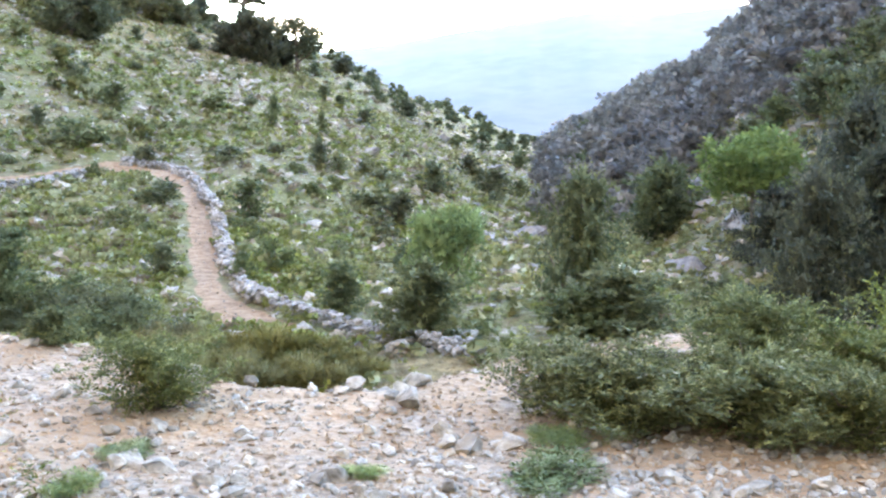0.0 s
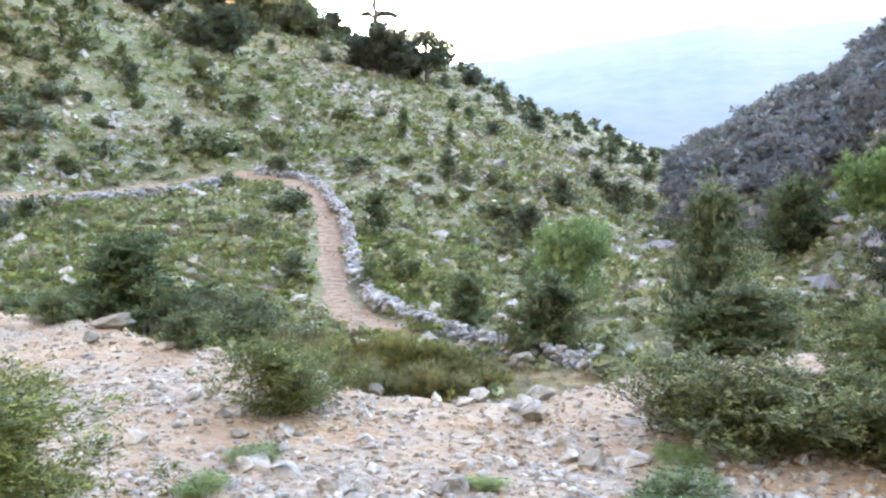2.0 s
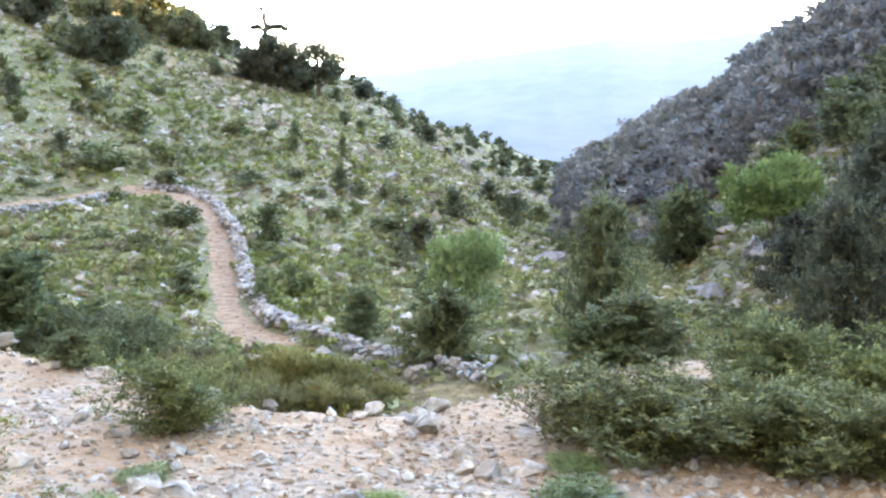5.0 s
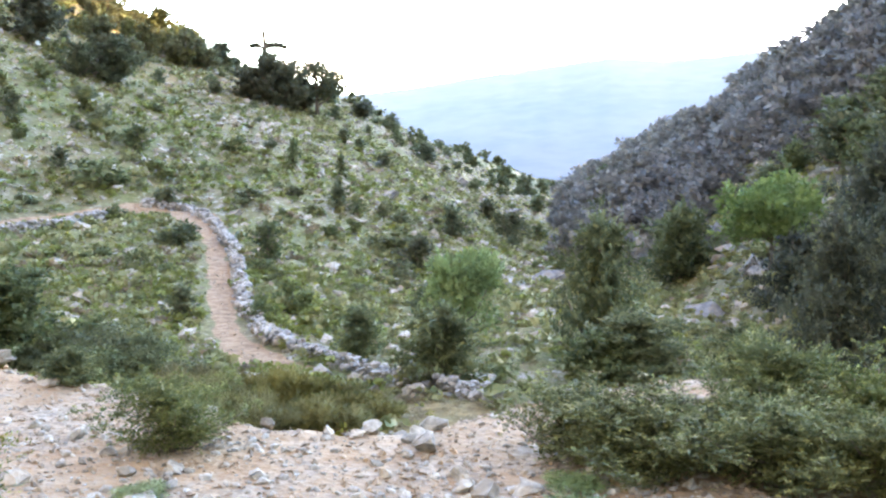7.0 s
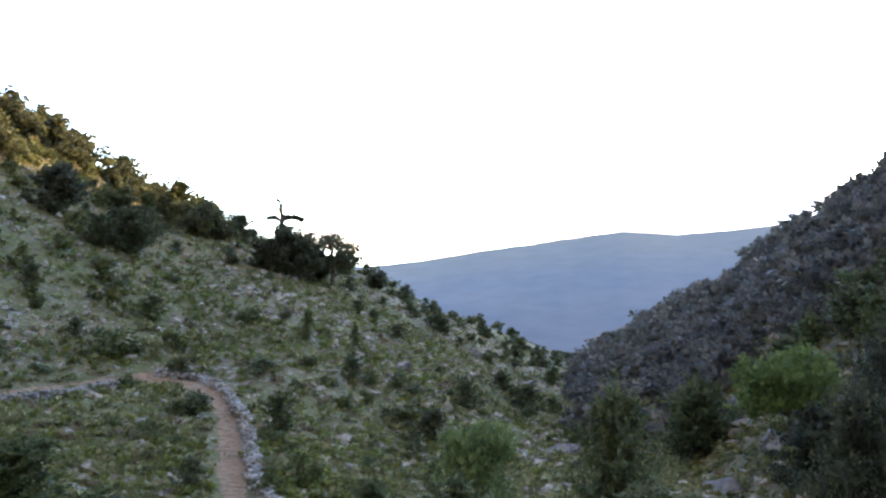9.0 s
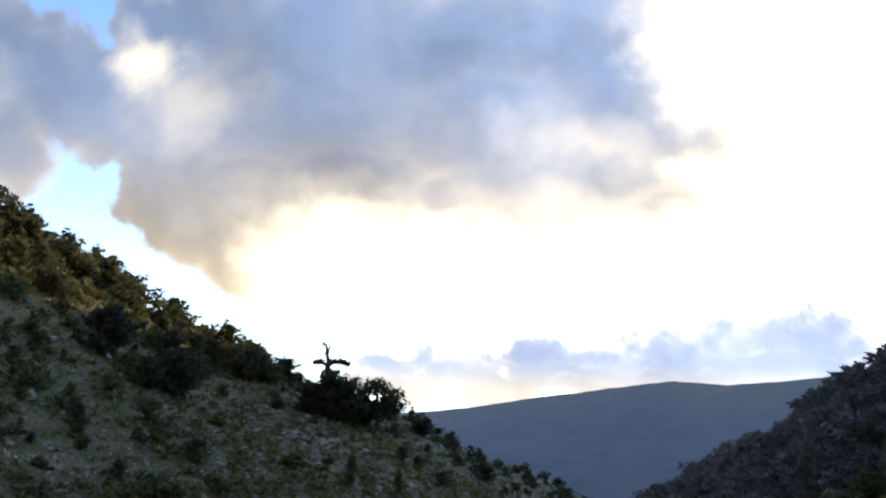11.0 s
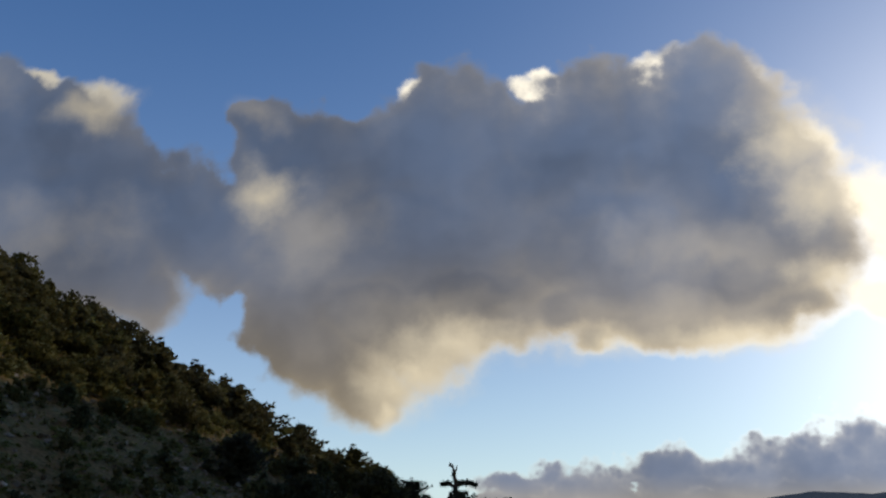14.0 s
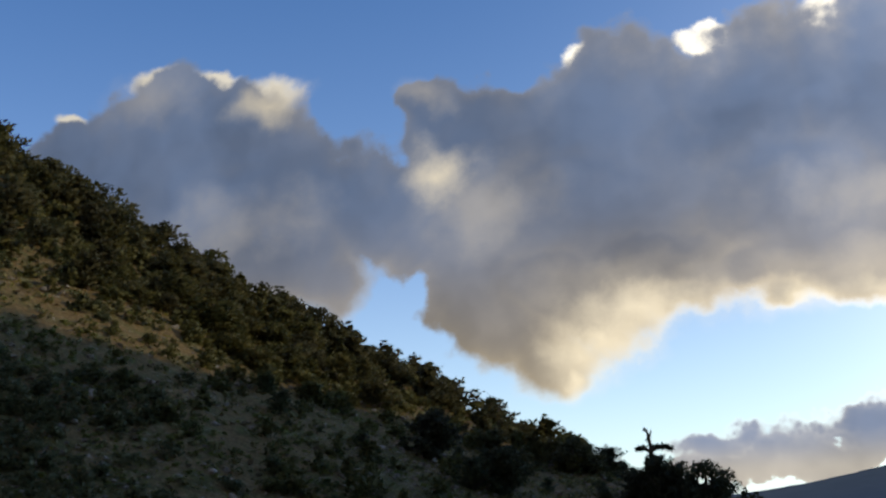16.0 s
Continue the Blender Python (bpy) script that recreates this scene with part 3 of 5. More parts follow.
def lumps_to_fronds(seed, lumps, count, length, leaflets, leaf, up=0.35):
    """Feathery shoots that stick out of the heaps; each carries leaflets on both sides, paler towards its tip."""
    r = np.random.default_rng(seed)
    L = np.array(lumps, float)
    weight = L[:, 3] ** 1.4 * L[:, 4] ** 0.8
    which = r.choice(len(L), count, p=weight / weight.sum())
    d = unit(r.normal(size=(count, 3)) + (0, 0, 0.25))
    base = L[which, :3] + d * (0.25 + 0.55 * r.random((count, 1))) * L[which][:, [3, 3, 4]]
    out = unit(d + (0, 0, up) + 0.35 * r.normal(size=(count, 3)))
    side = unit(np.cross(out, r.normal(size=(count, 3))))
    ln = length * (0.55 + 0.75 * r.random(count))
    s = np.tile(np.linspace(0.15, 1.0, leaflets), (count, 1)) + 0.03 * r.normal(size=(count, leaflets))
    sign = np.where(np.arange(leaflets) % 2, 1.0, -1.0)[None, :] * np.where(s > 0.95, 0.2, 1.0)
    c = base[:, None] + out[:, None] * (ln[:, None] * s)[..., None] - np.array((0, 0, 0.22)) * (ln[:, None] * s ** 2)[..., None]
    along = unit(out[:, None] * 0.75 + side[:, None] * (0.75 * sign)[..., None] + 0.3 * r.normal(size=(count, leaflets, 3)))
    across = unit(np.cross(along, out[:, None] + 0.4 * r.normal(size=(count, leaflets, 3))))
    size = (leaf * (1.15 - 0.5 * s) * (0.7 + 0.6 * r.random((count, leaflets))))[..., None]
    v = np.stack([c, c + along * size * 0.55 + across * size * 0.2, c + along * size, c + along * size * 0.55 - across * size * 0.2], 2)
    v[..., 2] = np.maximum(v[..., 2], 0.01)
    n = count * leaflets
    round_out = np.repeat(d, leaflets, axis=0)
    v = face_out(v.reshape(n, 4, 3), round_out)
    idx = np.arange(n)[:, None] * 4
    tip = np.repeat(np.clip(s * (0.5 + 0.7 * r.random((count, 1))), 0, 1).reshape(-1) ** 2, 4)
    return v.reshape(-1, 3), np.concatenate([idx + (0, 1, 2), idx + (0, 2, 3)]), tip, np.repeat(round_out, 4, axis=0)


def tube(points, radii, sides=6):
    p = np.array(points, float)
    verts, faces = [], []
    for k in range(len(p)):
        t = unit(p[min(k + 1, len(p) - 1)] - p[max(k - 1, 0)])
        s = unit(np.cross(t, (0.31, 0.95, 0.1)))
        q = np.cross(t, s)
        for i in range(sides):
            a = 2 * math.pi * i / sides
            verts.append(p[k] + radii[k] * (math.cos(a) * s + math.sin(a) * q))
    for k in range(len(p) - 1):
        for i in range(sides):
            j = (i + 1) % sides
            faces.append((k * sides + i, k * sides + j, (k + 1) * sides + j, (k + 1) * sides + i))
    faces.append(tuple(range(sides))[::-1])
    faces.append(tuple((len(p) - 1) * sides + i for i in range(sides)))
    return verts, faces


def limbs(seed, lumps, height, thick, base=0.1):
    """A tapered trunk with a limb to each heap."""
    r = np.random.default_rng(seed)
    verts, faces = [], []

    def add(points, radii, sides=6):
        v, f = tube(points, radii, sides)
        faces.extend(tuple(i + len(verts) for i in q) for q in f)
        verts.extend(v)

    lean = r.normal(size=2) * 0.06 * height
    trunk = [(lean[0] * t * t, lean[1] * t * t, -0.15 + (height + 0.1) * t) for t in np.linspace(0, 0.9, 6)]
    add(trunk, [thick * (1 - 0.8 * t) for t in np.linspace(0, 1, 6)], 7)
    for lx, ly, lz, a, b in lumps:
        z0 = min(max(lz - 0.6 * math.hypot(lx, ly) - 0.15 * height, base * height), 0.8 * height)
        s = (z0 / height) ** 2
        add([(lean[0] * s, lean[1] * s, z0), (0.5 * lx, 0.5 * ly, z0 * 0.5 + lz * 0.5 - 0.08), (lx, ly, lz)], [thick * 0.42, thick * 0.26, thick * 0.08], 4)
    return verts, faces


def plant(name, seed, lumps, count, size, leaf, height, thick, thin=0.45, inner=0.35, lift=0.25, foliage="crown", stems="trunk", base=0.1, frond=None):
    """A plant one metre high or so, with its stems and its foliage as parts, to be copied."""
    root = new(name)
    v, f = limbs(seed, lumps[::max(1, len(lumps) // 7)][:7], height, thick, base)
    a = mesh_object(stems, v, f, BARK, True)
    v, f, nrm = lumps_to_leaves(seed + 1, lumps, count, size, thin, inner, lift)
    tip = np.zeros(len(v))
    if frond:
        v2, f2, tip2, nrm2 = lumps_to_fronds(seed + 2, lumps, *frond)
        nrm = np.concatenate([nrm, nrm2])
        v, f, tip = np.concatenate([v, v2]), np.concatenate([f, f2 + len(v)]), np.concatenate([tip, tip2])
    b = mesh_object(foliage, v, f.tolist(), leaf)
    b.data.attributes.new("tip", "FLOAT", "POINT").data.foreach_set("value", tip.astype(np.float32))
    soften(b.data, nrm, 0.45 if leaf is NEAR_JUNIPER else 0.65)
    a.parent = b.parent = root
    return root


def bushy(seed, n, wide=0.55, tall=1.0, low=0.0):
    """Heaps for a rounded shrub."""
    r = np.random.default_rng(seed)
    out = []
    for k in range(n):
        a, q = r.random() * 6.283, math.sqrt(r.random()) * wide * 0.75
        z = low + (tall - low) * (0.13 + 0.68 * r.random() * (1 - 0.55 * (q / wide) ** 2))
        s = wide * (0.3 + 0.22 * r.random())
        out.append((math.cos(a) * q, math.sin(a) * q, z, s, s * 0.8 * tall))
    return out


def conical(seed, n, wide=0.4, tall=1.0, start=0.1):
    """Heaps for a tree that narrows upwards."""
    r = np.random.default_rng(seed)
    out = []
    for k in range(n):
        h = start + (0.93 - start) * (k + 0.5 * r.random()) / n
        rad = wide * (1.02 - h) ** 0.95 * (0.6 + 0.85 * r.random())
        a = k * 2.4 + r.random()
        s = wide * (0.12 + 0.36 * (1 - h) * (0.7 + 0.5 * r.random()))
        out.append((math.cos(a) * rad * 0.62, math.sin(a) * rad * 0.62, h * tall, s, s * 0.75))
    return out


def branchy(seed, n, wide=0.5, tall=1.0, start=0.06, shape="cone", rise=0.4, fat=0.15):
    """Heaps strung along boughs that reach out of a trunk and thin towards their tips."""
    r = np.random.default_rng(seed)
    out = []
    for k in range(n):
        h = start + (0.9 - start) * (k + 0.6 * r.random()) / n
        reach = (1.02 - h) ** 0.55 if shape == "cone" else math.sqrt(1.0 - 0.85 * h * h)
        reach *= wide * r.uniform(0.55, 1.12)
        a = k * 2.4 + 0.35 * r.normal()
        foot = h * tall * (0.9 if shape == "cone" else 0.78)
        for q in (0.22, 0.48, 0.72, 0.92, 1.08):
            d = reach * q
            fat_here = wide * fat * (1.3 - 0.85 * q) * r.uniform(0.8, 1.2)
            out.append((math.cos(a) * d + 0.02 * r.normal(), math.sin(a) * d + 0.02 * r.normal(), foot + rise * d * (0.55 + 0.45 * q) + 0.03, fat_here, fat_here * 0.72))
    lean = 0.03 * r.normal(size=2)
    for q in (0.55, 0.7, 0.82, 0.92, 1.0):
        if shape == "cone" or q < 0.9:
            out.append((lean[0] * q, lean[1] * q, q * tall * 0.98, wide * fat * (1.25 - q), wide * fat * 0.8))
    return out


def umbrella(seed, n, wide=0.5, tall=1.0, start=0.5):
    """Heaps for the open crown of a pine."""
    r = np.random.default_rng(seed)
    out = []
    for k in range(n):
        a, q = k * 2.4 + r.random(), wide * (0.25 + 0.6 * r.random())
        h = start + (1 - start) * (0.15 + 0.7 * r.random()) - 0.12 * q
        s = wide * (0.26 + 0.2 * r.random())
        out.append((math.cos(a) * q, math.sin(a) * q, h * tall, s, s * 0.6))
    return out


def settle(root, x, y, high, wide=None, turn=0.0, sink=0.03, dz=0.0):
    """The pose of a plant of that height standing on the ground at x, y."""
    w = wide if wide else high
    return Matrix.Translation((x, y, land_z(x, y) - sink * high + dz)) @ Matrix.Rotation(turn, 4, "Z") @ Matrix.Diagonal((w, w, high, 1))


STOCK = {}


def plant_at(kind, x, y, high, wide, label, category, group="", name=None, lean=None):
    """Set a plant; the first of each stock is used itself, the rest are copies of it."""
    stock = STOCK[kind]
    turn = random.random() * 6.283
    m = settle(None, x, y, high, wide, turn)
    if lean:
        m = m @ Matrix.Rotation(lean, 4, "Y")
    pick = random.randrange(len(stock))
    if not stock[pick][1]:
        stock[pick][1] = True
        ob = stock[pick][0]
        ob.matrix_basis = m
    else:
        ob = copy_thing(stock[pick][0], Matrix.Identity(4))
        ob.matrix_basis = m
    return tagged(ob, label, category, group)


def grow_stock():
    """Every kind of plant, a few shapes of each, one unit high and one wide."""
    def store(kind, *plants):
        STOCK[kind] = [[p, False] for p in plants]

    store("juniper", *[plant("juniper_tree", 100 + k, branchy(100 + k, 30, 0.54, 1.0, 0.05, "cone", 0.35, 0.18), 7000, 0.046, JUNIPER, 1.0, 0.05, 0.34, 0.7, 0.5, frond=(420, 0.13, 12, 0.04)) for k in range(3)])
    store("round_juniper", *[plant("juniper_bush", 120 + k, branchy(120 + k, 28, 0.6, 1.0, 0.02, "cone", 0.35, 0.19), 6500, 0.058, JUNIPER, 0.85, 0.045, 0.34, 0.7, 0.5, frond=(320, 0.15, 10, 0.05)) for k in range(4)])
    store("oak_bush", *[plant("kermes_oak_bush", 140 + k, bushy(140 + k, 8 + k, 0.52, 1.0), 720, 0.12, OAK, 0.7, 0.04, 0.55, 0.7, 0.1, "foliage") for k in range(7)])
    store("dense_oak", *[plant("kermes_oak_bush", 150 + k, bushy(150 + k, 17, 0.52, 1.0), 5200, 0.052, OAK, 0.7, 0.04, 0.5, 0.6, 0.15, "foliage") for k in range(4)])
    store("slope_juniper", *[plant("juniper_bush", 160 + k, branchy(160 + k, 15, 0.6, 0.95, 0.02, "cone", 0.35, 0.2), 900, 0.10, JUNIPER, 0.8, 0.04, 0.42, 0.7, 0.5, "foliage", frond=(45, 0.16, 7, 0.08)) for k in range(5)])
    store("bright_pine", *[plant("young_pine_tree", 180 + k, umbrella(180 + k, 28, 0.47, 1.0, 0.28), 6500, 0.05, PINE, 0.9, 0.028, 0.26, 0.8, 0.6, frond=(300, 0.12, 14, 0.055)) for k in range(2)])
    store("dark_pine", *[plant("pine_tree", 200 + k, branchy(200 + k, 22, 0.5, 1.05, 0.05, "dome", 0.35, 0.22), 3600, 0.075, LIFTED_PINE, 0.9, 0.04, 0.42, 0.7, 0.3) for k in range(4)])
    store("crest_pine", *[plant("pine_tree", 210 + k, umbrella(210 + k, 16, 0.5, 1.05, 0.3), 3000, 0.075, LIFTED_PINE, 0.9, 0.05, 0.42, 0.7, 0.3) for k in range(2)])
    store("wood_tree", *[plant("maquis_tree", 220 + k, (conical if k % 2 else bushy)(220 + k, 16, 0.5), 640, 0.135, HAZED_WOOD_SCRUB, 0.85, 0.035, 0.5, 0.7, 0.3) for k in range(8)])
    store("hill_tree", *[plant("maquis_tree", 320 + k, (branchy(320 + k, 16, 0.44, 1.0, 0.05, "cone", 0.4, 0.22) if k % 3 == 0 else bushy(320 + k, 15, 0.48)), 850, 0.11, HILL_SCRUB, 0.85, 0.035, 0.5, 0.7, 0.3) for k in range(6)])
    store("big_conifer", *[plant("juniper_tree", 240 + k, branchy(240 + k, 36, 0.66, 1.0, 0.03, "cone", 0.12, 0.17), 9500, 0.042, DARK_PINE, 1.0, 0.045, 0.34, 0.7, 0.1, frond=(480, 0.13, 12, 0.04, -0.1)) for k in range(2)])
    store("broom", *[plant("broom_bush", 260 + k, bushy(260 + k, 12, 0.58), 4200, 0.13, BROWN_SCRUB, 0.6, 0.03, 0.13, 0.8, 1.2, "foliage") for k in range(3)])
    store("near_juniper", *[plant("juniper_bush", 280 + k, branchy(280 + k, 24, 0.58, 1.0, 0.02, "dome", 0.5, 0.21), 8000, 0.042, NEAR_JUNIPER, 0.7, 0.035, 0.28, 0.75, 0.7, frond=(820, 0.13, 13, 0.032, 0.4)) for k in range(4)])
    store("bank_juniper", plant("juniper_bush", 290, branchy(290, 34, 0.5, 1.0, 0.02, "cone", 0.5, 0.21), 20000, 0.022, NEAR_JUNIPER, 0.8, 0.03, 0.26, 0.7, 0.7, frond=(1500, 0.09, 18, 0.015, 0.5)))
    store("spurge", *[plant("spurge_cushion", 300 + k, bushy(300 + k, 12, 0.55), 3600, 0.10, SPURGE, 0.5, 0.02, 0.16, 0.5, 0.9, "foliage") for k in range(2)])


grow_stock()
# the slope facing the road
for x, y, high, wide in ((-9.03, 54.56, 2.26, 2.39), (-7.14, 41.59, 1.33, 1.13), (-12.59, 88.60, 2.78, 1.62), (-9.30, 91.37, 2.19, 1.40), (-6.96, 79.15, 1.22, 1.60), (-10.14, 42.35, 1.48, 1.79), (-0.55, 82.58, 2.77, 3.57), (4.09, 99.32, 2.62, 4.29), (8.96, 137.82, 2.65, 3.31), (-32.05, 84.47, 2.59, 1.94), (-31.73, 64.82, 1.55, 1.55),):
    plant_at("slope_juniper", x, y, high, wide, "dark green upright juniper bush on the stony slope", "bush", "bushes on the slope")
for x, y, high, wide in ((-27.53, 89.77, 1.88, 2.60), (-23.58, 76.88, 2.23, 4.04), (-20.48, 79.84, 1.65, 2.44), (-18.40, 75.00, 1.55, 2.14), (-8.92, 51.99, 0.81, 1.58), (-14.34, 59.88, 1.33, 2.66), (-17.23, 55.64, 0.90, 1.46), (-13.49, 74.57, 1.31, 2.25), (-17.55, 91.64, 1.43, 2.32), (-9.36, 75.63, 0.95, 1.24), (-11.19, 78.46, 0.99, 1.29), (-4.06, 71.10, 1.78, 3.94), (-7.58, 70.59, 0.89, 1.43), (-4.11, 82.59, 1.11, 2.46), (-3.01, 63.00, 1.46, 1.46), (-4.99, 56.18, 0.68, 1.09), (-37.67, 61.29, 2.41, 4.47), (-39.19, 74.85, 1.41, 2.82), (-34.27, 70.96, 2.26, 3.76), (-44.01, 70.00, 1.38, 3.55), (-36.29, 80.32, 1.26, 2.52), (-27.71, 49.52, 1.50, 3.27), (-31.38, 50.79, 1.29, 2.58), (-28.00, 91.38, 1.82, 2.28), (-43.47, 77.77, 1.28, 2.13), (-29.16, 71.67, 1.29, 1.85), (-26.12, 51.45, 0.97, 1.66), (-34.62, 77.01, 1.61, 2.42), (-43.35, 84.37, 1.81, 2.26),):
    plant_at("oak_bush", x, y, high, wide, "low rounded dark green evergreen bush among limestone rocks", "bush", "bushes on the slope")
for x, y, high, wide in ((-31.14, 106.21, 5.02, 5.81), (-33.26, 103.60, 3.63, 4.15), (-20.0, 121.79, 6.2, 4.6), (-18.08, 121.84, 6.0, 5.17), (-16.62, 125.23, 3.98, 3.74), (-21.91, 122.24, 3.67, 4.74), (-31.94, 107.23, 4.80, 5.87), (-11.39, 135.13, 2.26, 3.23), (-38.90, 108.42, 5.50, 7.15), (-21.78, 124.85, 3.63, 4.84), (-31.78, 142.90, 2.79, 4.19), (-42.15, 142.63, 2.63, 3.56), (-28.70, 141.39, 3.44, 4.82),):
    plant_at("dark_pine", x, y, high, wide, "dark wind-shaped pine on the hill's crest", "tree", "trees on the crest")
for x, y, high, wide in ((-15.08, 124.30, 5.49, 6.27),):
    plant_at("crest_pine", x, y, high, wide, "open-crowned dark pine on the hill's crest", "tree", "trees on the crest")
# the gully
for x, y, high, wide in ((-10.46, 33.94, 1.75, 2.5), (-8.94, 33.32, 1.8, 2.1), (-11.75, 34.77, 1.4, 1.75), (-9.77, 32.7, 1.4, 2.2), (-16.53, 36.04, 1.13, 1.7), (-15.3, 35.4, 1.25, 1.7), (-7.7, 32.5, 1.05, 1.6), (-12.5, 33.9, 1.1, 1.7), (-18.2, 36.8, 0.8, 1.4), (-11.2, 36.6, 1.5, 1.9)):
    plant_at("dense_oak", x, y, high, wide, "dense dark evergreen oak scrub below the road's edge", "bush", "scrub below the road")
for x, y, high, wide in ((-0.54, 32.70, 2.6, 3.3), (5.33, 34.54, 2.3, 4.4), (3.9, 34.0, 1.7, 2.8), (12.09, 64.94, 4.9, 5.6), (9.61, 38.98, 1.37, 2.54), (-13.65, 34.9, 3.2, 4.8), (-6.17, 13.45, 0.43, 0.72), (-4.20, 12.41, 0.45, 0.77),):
    plant_at("round_juniper", x, y, high, wide, "dense dark green spreading juniper in the gully", "tree", "junipers in the gully")
for x, y, high, wide in ((4.70, 40.08, 5.3, 3.9), (12.21, 112.57, 4.35, 3.81), (-3.3, 37.6, 2.0, 2.3),):
    plant_at("juniper", x, y, high, wide, "tall slender dark juniper tree in the gully", "tree", "junipers in the gully")
for x, y, high, wide in ((0.02, 37.8, 4.1, 2.75), (14.17, 53.92, 4.9, 4.9),):
    plant_at("bright_pine", x, y, high, wide, "bright green young pine with an open feathery crown", "tree", "young pines")
for x, y, high, wide in ((4.18, 13.05, 2.07, 1.54), (5.16, 13.55, 2.40, 1.69), (13.13, 45.91, 3.5, 3.6), (14.35, 40.29, 6.4, 4.6), (13.6, 36.5, 3.6, 3.4),):
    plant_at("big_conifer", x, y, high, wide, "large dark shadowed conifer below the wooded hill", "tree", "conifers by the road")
for x, y, high, wide in ((-6.9, 28.68, 1.38, 1.5), (-6.15, 27.83, 1.49, 1.3), (-5.68, 28.95, 1.32, 1.6), (-5.14, 29.56, 1.26, 1.7), (-4.41, 28.66, 1.55, 1.8), (-3.93, 29.24, 1.26, 1.6), (-3.25, 28.31, 1.21, 1.7), (-2.51, 27.89, 1.09, 1.6), (-1.86, 27.24, 0.86, 1.3), (-4.38, 26.64, 1.38, 1.5), (-3.34, 26.79, 1.09, 1.6), (-2.3, 26.6, 0.80, 1.4), (-7.42, 31.28, 1.16, 1.26)):
    plant_at("broom", x, y, high, wide, "olive-brown twiggy broom bush below the road's edge", "bush", "broom below the road")
# beside the road
for x, y, high, wide in ((-2.49, 10.00, 0.78, 1.25),):
    plant_at("near_juniper", x, y, high, wide, "small round green juniper bush on the gravel road", "bush")
plant_at("bank_juniper", -3.4, 6.3, 1.36, 2.75, "sprawling young juniper bush at the foot of the bank", "bush")
for x, y, high, wide in ((1.05, 9.8, 0.83, 1.50), (1.5, 9.4, 0.76, 1.62), (2.1, 9.75, 0.66, 1.5), (2.5, 9.2, 0.87, 1.62), (2.75, 10.2, 1.22, 1.56), (3.2, 8.95, 0.80, 1.38), (3.5, 9.8, 0.98, 1.50), (4.1, 9.4, 0.90, 1.56), (4.4, 10.4, 1.11, 1.68), (5.0, 9.9, 0.90, 1.44)):
    plant_at("near_juniper", x, y, high, wide, "wide sprawling green juniper at the road's edge", "bush", "junipers at the road's edge")
for x, y, high, wide in ((-2.39, 8.83, 0.15, 0.51), (-2.66, 7.97, 0.22, 0.40), (0.68, 8.17, 0.21, 0.87), (-0.59, 8.28, 0.13, 0.34), (0.93, 9.15, 0.18, 0.55),):
    plant_at("spurge", x, y, high, wide, "pale green cushion of spurge between road stones", "plant", "cushion plants")


def scatter(kind, count, az_lo, az_hi, r_lo, r_hi, size_lo, size_hi, keep, label, category, group):
    made = tries = 0
    while made < count and tries < count * 30:
        tries += 1
        az, r = random.uniform(az_lo, az_hi), math.sqrt(random.uniform(r_lo ** 2, r_hi ** 2))
        x, y = -math.sin(radians(az)) * r, math.cos(radians(az)) * r
        if random.random() > keep(az, r, x, y):
            continue
        s = random.uniform(size_lo, size_hi)
        plant_at(kind, x, y, s, s * random.uniform(1.0, 1.5), label, category, group)
        made += 1


def off_path(x, y):
    return min(math.hypot(x - px, y - py) for px, py in TRAIL_POINTS) > 2.2


TRAIL_POINTS = [tuple(p) for p in resample(TRAIL, 1.0)]
scatter("oak_bush", 150, -6, 46, 40, 165, 0.6, 1.7, lambda a, r, x, y: 0.9 * off_path(x, y), "low rounded dark green evergreen bush among limestone rocks", "bush", "bushes on the slope")
scatter("slope_juniper", 70, -6, 46, 60, 165, 0.9, 2.6, lambda a, r, x, y: 0.9 * off_path(x, y), "dark green upright juniper bush on the stony slope", "bush", "bushes on the slope")
scatter("hill_tree", 170, 12, 48, 105, 152, 2.3, 5.0, lambda a, r, x, y: ease((r - 116) / 14) * (0.4 + 0.6 * ease((a - 18) / 10)), "dark evergreen tree on the upper hillside", "tree", "trees on the crest")
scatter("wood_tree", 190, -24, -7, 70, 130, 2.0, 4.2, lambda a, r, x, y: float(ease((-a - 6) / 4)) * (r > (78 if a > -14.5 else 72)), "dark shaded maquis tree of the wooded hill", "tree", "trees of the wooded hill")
scatter("slope_juniper", 34, -23, -13, 44, 74, 1.8, 3.6, lambda a, r, x, y: float(r > 44 + 3 * (a + 23)), "dark juniper at the foot of the wooded hill", "tree", "trees of the wooded hill")


